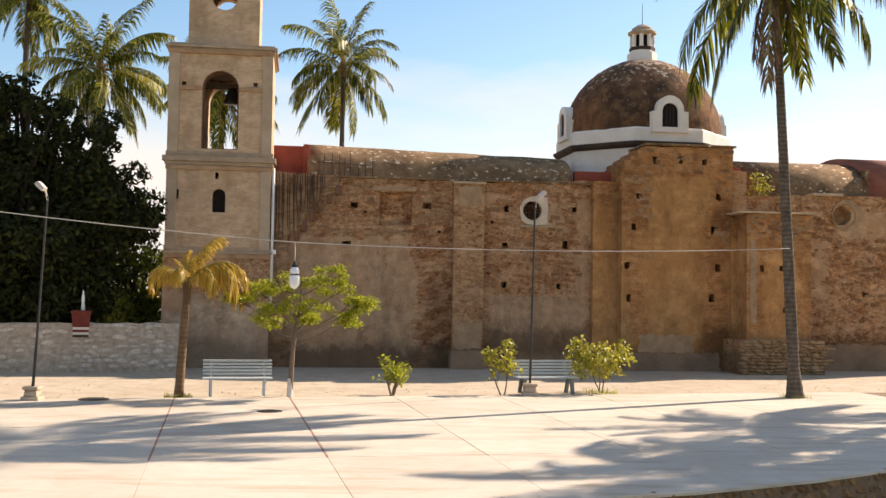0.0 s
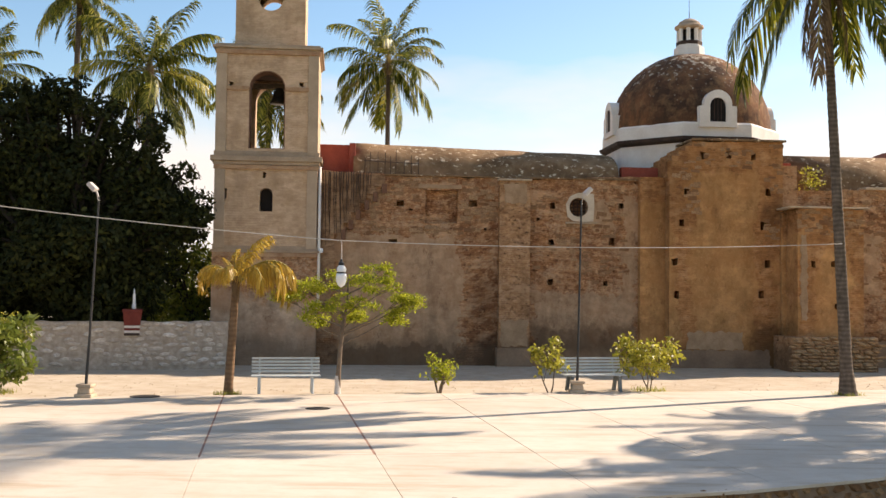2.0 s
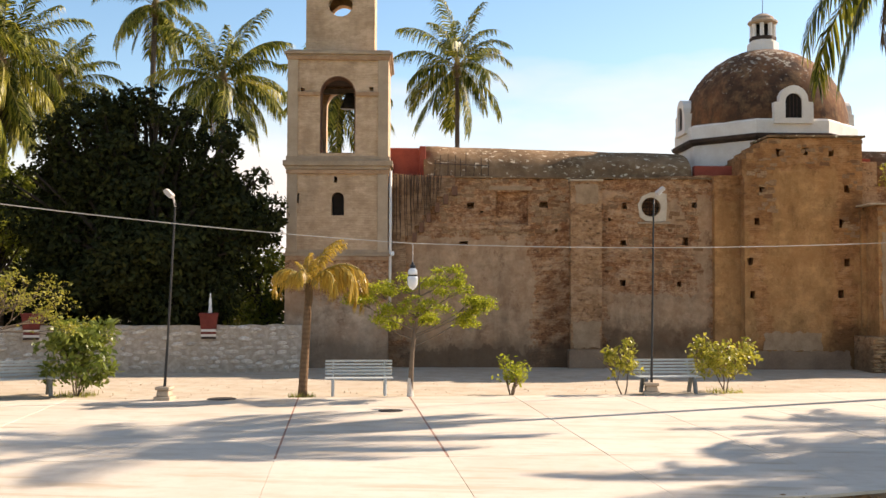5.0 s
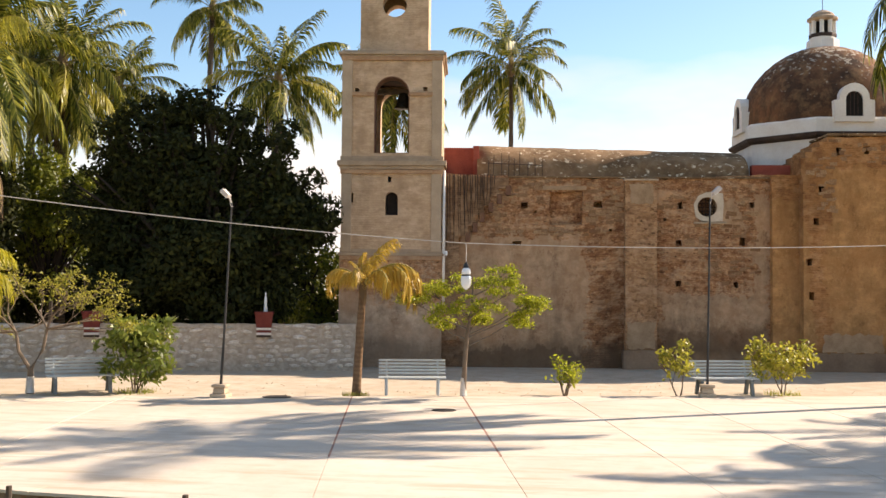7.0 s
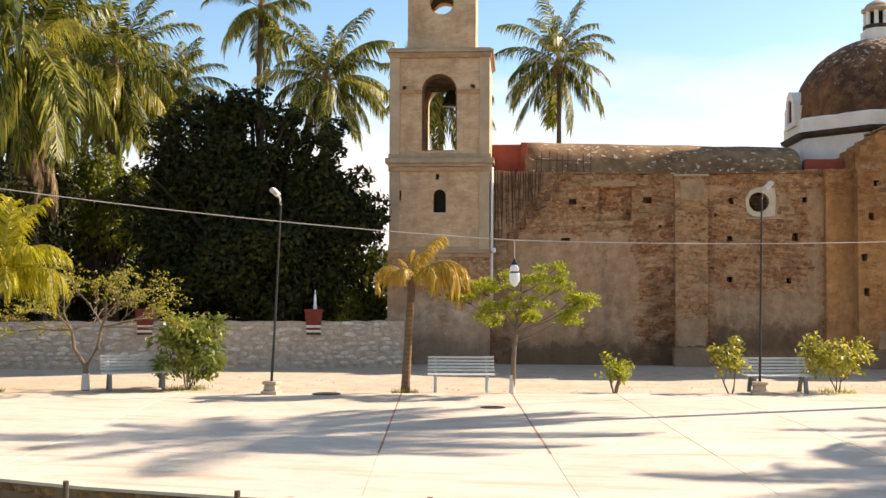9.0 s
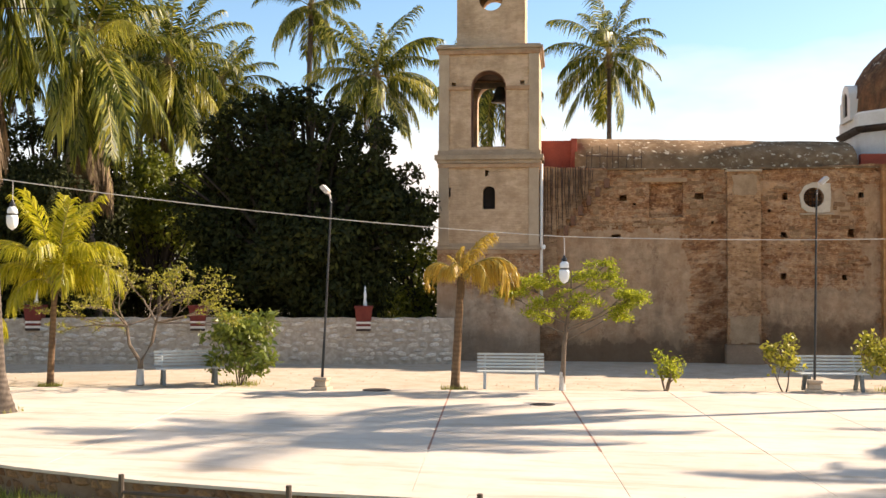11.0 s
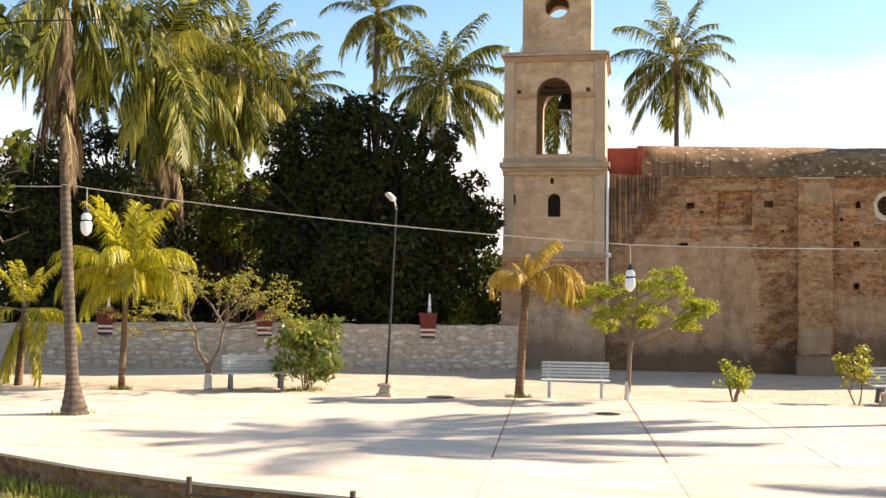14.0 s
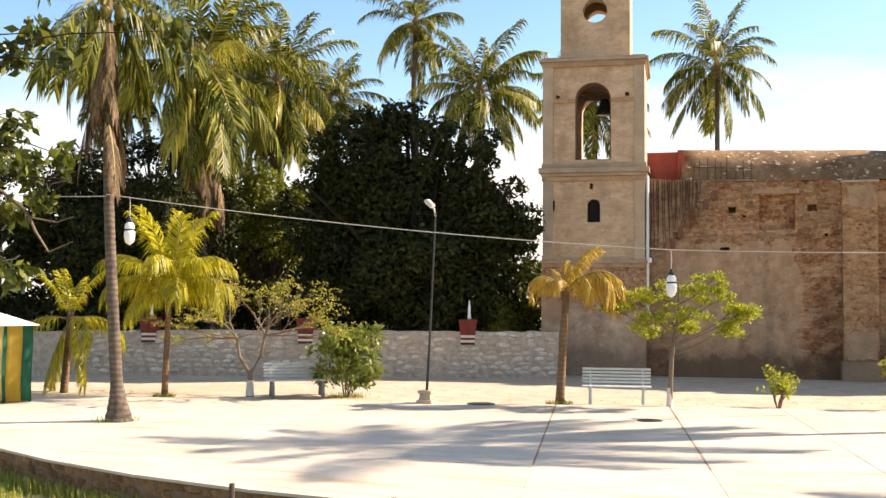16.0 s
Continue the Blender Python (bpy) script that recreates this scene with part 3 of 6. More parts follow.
def plaza():
    square = [Vector((-60, 5)), Vector((60, 5)), Vector((60, 60)), Vector((-60, 60))]
    base = tagged(new("pavement", slab_mesh("pavement", in_plaza(square, PLAZA_R - 0.05), -0.44, -0.018, M_JOINT)), "sunlit plaza paved in pale concrete slabs", "pavement", kind="structure")
    o = Vector((-6.28, 24.63))
    xs = [-22.0, -16.5, -11.0, -5.55, 0.0, 2.78, 5.42, 8.1, 10.8, 13.5, 16.2, 18.9]
    ys = [-24.0, -16.0, -12.3, -8.45, -4.3, -0.4, 6.0]
    for i, (x0, x1) in enumerate(zip(xs, xs[1:])):
        for y0, y1 in zip(ys, ys[1:]):
            g = 0.008 if x0 >= 0.0 else 0.011
            ra, rb = (0.02 if y0 > -9 and (abs(v) < 0.1 or abs(v - 2.78) < 0.1) else g for v in (x0, x1))
            if y1 < -8.0:
                ra = rb = 0.003
            poly = [o + GX * a + GY * b for a, b in ((x0 + ra, y0 + g), (x1 - rb, y0 + g), (x1 - rb, y1 - g), (x0 + ra, y1 - g))]
            poly = in_plaza(poly, PLAZA_R - 0.42)
            if len(poly) > 2:
                part("slab", slab_mesh("slab", poly, -0.03, 0.0, M_CONCRETE), None, base)
    for x in (0.0, 2.78):
        poly = in_plaza([o + GX * a + GY * b for a, b in ((x - 0.018, -8.4), (x + 0.018, -8.4), (x + 0.018, 1.0), (x - 0.018, 1.0))], PLAZA_R - 0.5)
        part("inlay_strip", slab_mesh("inlay_strip", poly, -0.03, -0.004, M_REDJOINT), None, base, "red brick joint strip")
    # the curved kerb, in lengths, and the field stones under it
    rnd = random.Random(5)
    a0, a1, n = radians(199), radians(352), 24
    for k in range(n):
        s, e = a0 + (a1 - a0) * k / n + 0.0002, a0 + (a1 - a0) * (k + 1) / n - 0.0002
        ring = [PLAZA_C + Vector((math.cos(a), math.sin(a))) * r for a, r in ((s, PLAZA_R - 0.41), (e, PLAZA_R - 0.41), (e, PLAZA_R), (s, PLAZA_R))]
        part("kerb", slab_mesh("kerb", ring[::-1], -0.04, 0.004, M_CONCRETE), None, base)
    shapes = []
    for _ in range(5):
        bm = bmesh.new()
        bmesh.ops.create_icosphere(bm, subdivisions=1, radius=0.5)
        for v in bm.verts:
            m = max(abs(v.co.x), abs(v.co.y), abs(v.co.z))
            v.co = v.co.lerp(v.co * 0.5 / m, 0.7) * rnd.uniform(0.88, 1.08)
        shapes.append(mesh_of("stone", bm, M_KERBSTONE))
    for row, (z, h) in enumerate(((-0.10, 0.16), (-0.245, 0.17), (-0.39, 0.17))):
        a = a0 + 0.004 * row
        while a < a1:
            w = rnd.uniform(0.14, 0.46)
            m = a + w / 2 / PLAZA_R
            p = PLAZA_C + Vector((math.cos(m), math.sin(m))) * (PLAZA_R - 0.125 + rnd.uniform(-0.035, 0.02))
            at = pose(p.x, p.y, z + rnd.uniform(-0.025, 0.025), rnd.uniform(-12, 12), rnd.uniform(-9, 9), math.degrees(m) + 90 + rnd.uniform(-6, 6)) @ Matrix.Diagonal((w * 1.02, 0.26 * rnd.uniform(0.85, 1.1), h * rnd.uniform(1.0, 1.2), 1))
            part("stone", rnd.choice(shapes), None, base, at=at)
            a += 0.93 * w / PLAZA_R


plaza()


def cover(x, y, r, label):
    bm = lathe(bmesh.new(), [(r, -0.04), (r, 0.006), (r * 0.94, 0.012), (r * 0.9, 0.006), (0.0, 0.008)], 24)
    ob = new("manhole_cover", mesh_of("manhole_cover", bm, M_COVER))
    ob.location = (x, y, 0)
    tagged(ob, label, "manhole cover", "iron covers in the paving")


cover(-8.25, 25.0, 0.36, "dark round iron cover at the plaza edge")
cover(-3.75, 23.1, 0.28, "dark round iron cover in the concrete paving")

# ---- church ----
CH = pose(0.4, 37.3, 0, 0, 0, 8)


def tower():
    rnd = random.Random(3)
    t = thing("bell_tower", CH, "pale brick bell tower with an arched belfry and grey plastered foot", "bell tower")
    u0, u1, f = -10.0, -6.5, -0.4
    d = 3.3
    # foot, with worn plaster
    bm = bmesh.new()
    pierced(bm, [(u0 - 0.06, -0.3), (u1 + 0.03, -0.3), (u1 + 0.03, 3.85), (u0 - 0.06, 3.85)], f - 0.05, f + d)
    part("foot", bm, M_TOWER_LOW, t, "grey plaster worn to brick")
    # shaft with the small arched window
    bm = bmesh.new()
    pierced(bm, [(u0, 3.85), (u1, 3.85), (u1, 7.0), (u0, 7.0)], f, f + d, (), [arch_loop(-8.25, 0.22, 5.27, 5.87), hole_loop(-8.33, 6.53, 0.13, 0.2, rnd), hole_loop(-9.65, 5.87, 0.10, 0.36, rnd)], 0.6)
    part("shaft", bm, M_TOWER, t)
    # black block in the pocket paints the window's inner shade
    part("window_recess", boxes((-8.46, -8.04, f + 0.3, f + 0.59, 5.28, 6.08)), M_SHADE_BLACK, t, "black block as the shade in the arched window")
    for a, b in ((u0, u0 + 0.34), (u1 - 0.34, u1)):
        part("corner_strip", boxes((a - 0.02, b, f - 0.06, f + 0.01, 4.0, 6.92), bevel=0.01), M_TOWER_EDGE, t)
        part("corner_strip", boxes((a - 0.02, b, f - 0.06, f + 0.01, 7.32, 10.84), bevel=0.01), M_TOWER_EDGE, t)
    # belfry: two pierced walls and two side walls
    arch = arch_loop(-8.27, 0.62, 7.45, 9.55, 14)
    out = [(u0, 7.0), (u1, 7.0), (u1, 10.9), (u0, 10.9)]
    for v in (f, f + d - 0.65):
        bm = bmesh.new()
        pk = [hole_loop(-9.5, 9.68, 0.13, 0.15, rnd), hole_loop(-7.1, 9.7, 0.13, 0.15, rnd)] if v == f else []
        pierced(bm, out, v, v + 0.65, [arch], pk, 0.35)
        part("belfry_wall", bm, M_TOWER, t)
    for a in (u0, u1 - 0.65):
        bm = bmesh.new()
        side = arch_loop(0.0, 0.42, 7.45, 8.5, 10)
        # the right side has no arch, which keeps sun out of the belfry
        pierced(bm, [(-1.0, 7.0), (1.0, 7.0), (1.0, 10.9), (-1.0, 10.9)], -0.325, 0.325, [side] if a == u0 else [])
        for v in bm.verts:
            v.co = Vector((a + 0.325 + v.co.y, f + d / 2 + v.co.x, v.co.z))
        bmesh.ops.recalc_face_normals(bm, faces=bm.faces)
        part("belfry_wall", bm, M_TOWER, t)
    # thin lining added so the arch's inner face looks shaded
    reveal = pierced(bmesh.new(), arch_loop(-8.27, 0.619, 7.451, 9.55, 14), f + 0.02, f + 0.63, [arch_loop(-8.27, 0.585, 7.47, 9.55, 14)])
    part("arch_reveal", reveal, M_BRICK_SHADE, t, "thin red-brown lining that puts shade into the belfry arch")
    # ceiling coloured near-black so the belfry's inner shade is built in
    part("belfry_ceiling", boxes((u0 + 0.6, u1 - 0.6, f + 0.6, f + d - 0.6, 10.30, 10.50)), M_DARKBAND, t, "near-black belfry ceiling that holds the shade inside")
    part("belfry_floor", boxes((u0 + 0.6, u1 - 0.6, f + 0.6, f + d - 0.6, 7.30, 7.42)), M_TERRACOTTA, t, "red plastered belfry floor")
    for a, b in ((u0 + 0.33, -8.89), (-7.65, u1 - 0.33)):
        part("impost", boxes((a, b, f - 0.07, f + 0.01, 9.46, 9.60), bevel=0.015), M_COURSE, t)
    for z in (3.70, 6.72, 10.72):
        part("brick_course", boxes((u0 - 0.05, u1 + 0.05, f - 0.09, f + 0.02, z, z + 0.14), bevel=0.012), M_COURSE, t, "weathered brick course")
    # cornices
    for z, rows in ((3.85, ((0.10, 0.0, 0.10), (0.05, 0.10, 0.22))), (6.88, ((0.08, 0.0, 0.12), (0.16, 0.12, 0.30), (0.06, 0.30, 0.46))), (10.84, ((0.06, 0.0, 0.08), (0.14, 0.08, 0.17), (0.05, 0.17, 0.24)))):
        bm = bmesh.new()
        for g, a, b in rows:
            box(bm, u0 - g, u1 + g, f - g, f + d + g, z + a, z + b, 0.015)
        part("cornice", bm, M_CORNICE, t)
    # upper stage with round opening
    bm = bmesh.new()
    a, b = -9.46, -7.02
    for v in (f + 0.6, f + d - 1.1):
        pierced(bm, [(a, 11.0), (b, 11.0), (b, 14.6), (a, 14.6)], v, v + 0.5, [ring_loop(-8.24, 12.86, 0.43, 24)])
    part("upper_stage", bm, M_TOWER, t)
    for w in (a, b - 0.5):
        part("upper_stage", boxes((w, w + 0.5, f + 1.1, f + d - 1.1, 11.0, 14.6)), M_TOWER, t)
    part("upper_cornice", boxes((a - 0.15, b + 0.15, f + 0.45, f + d - 0.45, 14.6, 14.9), bevel=0.03), M_CORNICE, t)
    bm = lathe(bmesh.new(), [(1.5, 14.9), (1.45, 15.4), (1.15, 16.0), (0.6, 16.5), (0.0, 16.8)], 16, (-8.24, f + d / 2))
    part("cap", bm, M_CORNICE, t, smooth=True)
    # bell on its beam
    yoke = part("bell_beam", boxes((-9.3, -7.2, f + 1.3, f + 1.5, 9.78, 9.96), bevel=0.02), M_WOOD, t)
    bm = lathe(bmesh.new(), [(0.34, 9.26), (0.32, 9.31), (0.24, 9.48), (0.20, 9.66), (0.15, 9.80), (0.05, 9.86)], 20, (-7.95, f + 1.4))
    part("bell", bm, M_BELL, yoke, "dark bronze bell", smooth=True)
    # white tube added down the corner in place of the tower's sunlit side
    part("rain_pipe", tube(bmesh.new(), [(u1 + 0.09, f + 0.02, 6.85), (u1 + 0.09, f - 0.02, 4.3), (u1 + 0.09, f - 0.06, 1.9)], [0.05, 0.05, 0.05], 10), M_WHITE, t, "white tube that stands in for the sunlit tower edge", True)
    # insulator for the service cable
    bm = tube(bmesh.new(), [(u1 + 0.05, f - 0.02, 3.93), (u1 + 0.16, f - 0.22, 3.95)], [0.03, 0.03], 6)
    lathe(bm, [(0.05, 3.86), (0.07, 3.93), (0.05, 4.02)], 10, (u1 + 0.17, f - 0.24))
    part("insulator", bm, M_GLASS, t, "white ceramic insulator")


tower()


def church():
    rnd = random.Random(11)
    c = thing("church", CH, "weathered brick church with a mottled dome and torn plaster", "church")
    # nave wall
    top = worn([(5.9, 6.78), (3.9, 6.76), (1.0, 6.62), (-0.1, 6.62), (-4.1, 6.68), (-4.2, 6.74), (-6.5, 6.8)], rnd, 0.35, 0.045)
    outline = [(-6.5, -0.3), (5.9, -0.3), *top]
    holes = [(-3.59, 5.68, .26, .2), (-1.0, 5.73, .3, .22), (-3.86, 4.34, .3, .13), (1.89, 5.69, .16, .24), (1.83, 4.39, .22, .2), (4.06, 4.43, .2, .28), (1.81, 2.94, .2, .2), (3.82, 2.92, .18, .18), (4.4, 5.72, .2, .2),
             (5.3, 6.33, .12, .14), (-3.2, 5.45, .12, .07), (-0.55, 4.8, .12, .09), (1.35, 5.2, .12, .1)]
    pockets = [hole_loop(*h, rnd) for h in holes]
    niche = [(-2.7, 4.98), (-1.55, 5.0), (-1.53, 6.18), (-2.7, 6.16)]
    bm = bmesh.new()
    pierced(bm, outline, 0.0, 0.9, [ring_loop(2.83, 5.65, 0.34, 24)], [*pockets, (niche, 0.26)], 0.45)
    wall = part("nave_wall", bm, M_NAVE, c, "stained brick showing through torn plaster")
    # the walled-up window: its lintel stands proud of a shallow recess
    part("lintel", boxes((-2.95, -1.40, -0.035, 0.01, 6.22, 6.36), bevel=0.015), M_PATCH, c, "pale lintel of a walled-up window")
    # older streaked wall by the tower, proud of the rest, its edge broken in steps
    edge = [(-5.95, 0.9), (-5.98, 2.4), (-5.9, 3.6), (-5.85, 4.6), (-5.55, 4.6), (-5.55, 4.95), (-5.3, 4.95), (-5.3, 5.3), (-5.05, 5.3), (-5.05, 5.65), (-4.75, 5.65), (-4.75, 5.95), (-4.45, 5.95), (-4.45, 6.25), (-4.15, 6.25), (-4.12, 6.6)]
    bm = bmesh.new()
    pierced(bm, [(-6.46, 0.9), *[(u + rnd.uniform(-0.05, 0.05), z + rnd.uniform(-0.03, 0.03)) for u, z in edge], (-6.46, 6.72)], -0.10, 0.01)
    part("old_wall", bm, M_STREAK, c, "dark streaked remains of an older wall")
    for (a, b), (c2, d2) in zip(edge[4::2], edge[5::2]):
        run = boxes((min(a, c2) - 0.10, max(a, c2) + 0.06, -0.125, 0.0, b - 0.24, b + 0.10), bevel=0.02)
        part("broken_brick_edge", run, M_BRICK_SHADE, c, "dark red broken brick edge")
    part("nave_coping", boxes((-4.15, 5.0, -0.07, 0.5, 6.64, 6.71), bevel=0.02), M_VAULT, c, "dark broken coping")
    # pilasters
    for a, b, z, q in ((-0.08, 1.02, 6.55, 0.32), (5.02, 5.93, 6.75, 0.30)):
        bm = bmesh.new()
        pierced(bm, [(a, -0.3), (b, -0.3), *worn([(b, z), (a, z)], rnd, 0.2, 0.03)], -q, 0.02)
        p = part("pilaster", bm, M_RUBBLE if a < 1 else M_TRANSEPT, c)
        if a < 1:
            part("coping", boxes((a - 0.05, b + 0.05, -q - 0.06, 0.05, z - 0.02, z + 0.05), bevel=0.015), M_SURROUND, p)
            part("foot_block", boxes((a - 0.08, b + 0.08, -q - 0.12, 0.0, -0.3, 0.62), bevel=0.03), M_PLINTH, p)
    # oculus frame and bars
    bm = bmesh.new()
    pierced(bm, [(2.42, 5.30), (2.62, 5.16), (3.0, 5.13), (3.36, 5.15), (3.40, 5.7), (3.38, 6.12), (3.1, 6.18), (2.8, 6.17), (2.52, 6.04), (2.36, 5.75)], -0.05, 0.02, [ring_loop(2.83, 5.65, 0.345, 24)])
    o = part("oculus_window", bm, M_OCULUS, c, "round window in a cream plaster surround")
    bm = bmesh.new()
    for k in range(-2, 3):
        tube(bm, [(2.83 + 0.13 * k, 0.2, 5.25), (2.83 + 0.13 * k, 0.2, 6.05)], [0.014, 0.014], 6)
        tube(bm, [(2.43, 0.2, 5.65 + 0.13 * k), (3.23, 0.2, 5.65 + 0.13 * k)], [0.014, 0.014], 6)
    part("grille", bm, M_IRON, o)
    part("sill", boxes((2.35, 3.5, -0.10, 0.0, 5.05, 5.12), bevel=0.01), M_CORNICE, o)
    def patch(u0, u1, z0, z1, v, material, parent, label=""):
        """A ragged skin of plaster left on the masonry."""
        rim = worn([(u0, z0), (u1, z0), (u1, z1), (u0, z1), (u0, z0)], rnd, 0.12, 0.05)[:-1]
        rim = [(u + rnd.uniform(-0.05, 0.05), z) for u, z in rim]
        return part("plinth_patch", pierced(bmesh.new(), rim, v - 0.025, v + 0.02), material, parent, label)

    # rubble and broken brick where the plaster is gone, piece by piece
    shapes = []
    for _ in range(6):
        bm = bmesh.new()
        box(bm, -0.5, 0.5, -0.5, 0.5, -0.5, 0.5, 0.0)
        for v in bm.verts:
            v.co = Vector((v.co.x * rnd.uniform(0.8, 1.1), v.co.y * rnd.uniform(0.8, 1.0), v.co.z * rnd.uniform(0.75, 1.1)))
        shapes.append(mesh_of("stone", bm, M_RUBSTONE))

    def rubble(parent, count, u0, u1, z0, z1, v, keep=lambda u, z: True):
        made = 0
        while made < count:
            u, z = rnd.uniform(u0, u1), rnd.uniform(z0, z1)
            if not keep(u, z) or noise.noise((u * 0.9, z * 1.3, 5.0)) < rnd.uniform(-0.45, 0.15):
                continue
            if -2.95 < u < -1.35 and 4.9 < z < 6.5 or math.hypot(u - 2.85, z - 5.65) < 0.72 or any(abs(u - h[0]) < 0.3 and abs(z - h[1]) < 0.2 for h in holes):
                continue
            w, h = rnd.uniform(0.12, 0.36), rnd.uniform(0.06, 0.16)
            at = pose(u, v, z, rnd.uniform(-8, 8), rnd.uniform(-7, 7), rnd.uniform(-6, 6)) @ Matrix.Diagonal((w, rnd.uniform(0.02, 0.07), h, 1))
            part("stone", rnd.choice(shapes), None, parent, at=at)
            made += 1

    bm = bmesh.new()
    for k in range(26):
        u = -6.38 + 0.088 * k + rnd.uniform(-0.03, 0.03)
        lo = max(3.4, 4.3 + (u + 5.9) * 1.25) + rnd.uniform(0.0, 0.5)
        if lo < 6.3:
            tube(bm, [(u, -0.12, 6.75), (u + rnd.uniform(-0.04, 0.04), -0.135, (lo + 6.7) / 2), (u + rnd.uniform(-0.06, 0.06), -0.12, lo)], [0.016, 0.012, 0.006], 5)
    tagged(part("root_curtain", bm, M_IRON, c, "dark dry roots hanging down the wall"), kind="stuff")
    patch(0.0, 0.95, 0.66, 1.6, -0.32, M_PATCH, c, "pale plaster patch")
    patch(0.10, 0.86, 5.72, 6.40, -0.32, M_PATCH, c, "pale plaster patch")
    rubble(wall, 150, -4.7, -0.2, 4.6, 6.6, 0.0, lambda u, z: u > -4.2 + (6.2 - z) * -0.9)
    rubble(wall, 80, 1.1, 4.6, 2.9, 6.4, 0.0)
    # nave vault
    bm = bmesh.new()
    n, us = 14, [-5.25 + 0.5 * k for k in range(20)] + [4.4]
    grid = []
    for u in us:
        ridge = 8.15 - 0.024 * (u + 5.25)
        row = []
        for k in range(n + 1):
            a = math.pi * k / n
            v = 3.3 - 3.0 * math.cos(a)
            z = 6.55 + (ridge - 6.55) * math.sin(a) ** 0.75
            row.append(bm.verts.new((u, v, z + 0.05 * (noise.noise((u * 0.8, v * 0.8, 3.0)))) ))
        grid.append(row)
    for a, b in zip(grid, grid[1:]):
        for k in range(n):
            bm.faces.new((a[k], b[k], b[k + 1], a[k + 1]))
    for row in (grid[0], grid[-1]):
        bm.faces.new(row)
    bmesh.ops.recalc_face_normals(bm, faces=bm.faces)
    part("vault_roof", bm, M_VAULT, c, "brown vaulted roof spotted with lichen", True)
    part("nave_back_wall", boxes((-6.5, 18.5, 6.4, 7.0, -0.3, 6.6)), M_NAVE, c)
    # red walls at the tower end and by the drum
    bm = boxes((-6.45, -5.22, 0.85, 1.1, 6.7, 7.82), (-5.4, -5.18, 0.6, 1.1, 6.7, 7.86), (-5.3, -4.6, 0.5, 0.9, 6.7, 7.03), bevel=0.02)
    part("parapet", bm, M_RED, c, "faded red parapet")
    part("parapet", boxes((4.5, 6.0, 0.35, 0.7, 6.7, 7.18), bevel=0.02), M_RED, c, "faded red parapet")
    bm = bmesh.new()
    for k in range(9):
        u = -4.9 + 0.24 * k + rnd.uniform(-0.05, 0.05)
        tube(bm, [(u, 0.3, 6.6), (u + rnd.uniform(-0.05, 0.05), 0.3, 7.1 + rnd.uniform(0.1, 0.55))], [0.012, 0.012], 5)
    tube(bm, [(-4.9, 0.3, 7.2), (-2.9, 0.3, 7.12)], [0.012, 0.012], 5)
    part("rebar", bm, M_IRON, c, "rusty reinforcement bars")
    # transept block under the dome, its left shoulder stepped
    shoulder = [(6.75, 8.02), (6.75, 7.86), (6.5, 7.86), (6.5, 7.68), (6.25, 7.68), (6.25, 7.5), (6.0, 7.5), (6.0, 7.3), (5.85, 7.3), (5.85, 6.75)]
    out = [(5.93, -0.3), (10.1, -0.3), (10.1, 8.0), *worn([(10.0, 8.07), (6.75, 8.02)], rnd, 0.3, 0.03), *shoulder[1:], (5.93, 6.6)]
    bh = [(7.16, 7.52), (8.09, 7.57), (9.01, 7.52), (6.54, 6.22), (6.36, 5.1), (6.12, 3.72), (6.2, 2.55), (9.55, 6.26), (9.37, 5.05), (9.53, 3.68), (9.3, 2.61)]
    bm = bmesh.new()
    pierced(bm, out, -0.8, 1.4, (), [hole_loop(u, z, 0.2, 0.26, rnd) for u, z in bh], 0.45)
    tw_ob = part("transept_wall", bm, M_TRANSEPT, c, "ochre plastered wall with scaffold holes")
    rubble(tw_ob, 34, 6.0, 7.0, 5.4, 7.6, -0.8, lambda u, z: z < 6.6 + (u - 6.0) * 1.2)
    rubble(tw_ob, 26, 6.9, 9.95, 7.1, 7.98, -0.8)
    rubble(tw_ob, 18, 9.5, 10.05, 4.6, 7.6, -0.8)
    part("coping", boxes((6.75, 10.2, -0.88, 1.4, 8.06, 8.14), bevel=0.02), M_VAULT, c)
    part("shaft_strip", boxes((9.98, 10.5, -0.95, 0.2, -0.3, 5.5), bevel=0.04), M_TRANSEPT, c)
    part("upper_pier", boxes((9.95, 10.72, -0.6, 0.6, 5.5, 7.25), bevel=0.03), M_RUBBLE, c)
    part("parapet", boxes((10.05, 10.75, 0.0, 1.2, 7.2, 7.42), bevel=0.02), M_RED, c, "faded red parapet")
    # stepped buttress in front
    bm = bmesh.new()
    pierced(bm, [(10.15, -0.3), (12.55, -0.3), (12.55, 5.45), *worn([(12.55, 5.6), (10.15, 5.62)], rnd, 0.25, 0.05)], -1.9, -0.2, (), [hole_loop(*h, rnd) for h in ((10.72, 3.66, .17, .22), (11.45, 3.69, .17, .22), (10.4, 2.2, .26, .12), (11.6, 2.2, .2, .18))], 0.4)
    bt = part("buttress", bm, M_TRANSEPT, c)
    patch(10.26, 10.50, 1.7, 4.7, -1.9, M_PATCH, c, "pale lime run")
    rubble(bt, 70, 10.2, 12.5, 4.7, 5.55, -1.9)
    part("coping", boxes((9.85, 12.75, -2.0, -0.2, 5.62, 5.68), bevel=0.02), M_SURROUND, c)
    # rubble foot of the buttress, stone by stone
    foot = part("buttress_foot", boxes((9.75, 12.85, -2.32, -0.3, -0.3, 1.15)), M_RUBBLE, c)
    blocks = []
    for _ in range(7):
        bm = bmesh.new()
        bmesh.ops.create_icosphere(bm, subdivisions=1, radius=0.5)
        for v in bm.verts:
            m = max(abs(v.co.x), abs(v.co.y), abs(v.co.z))
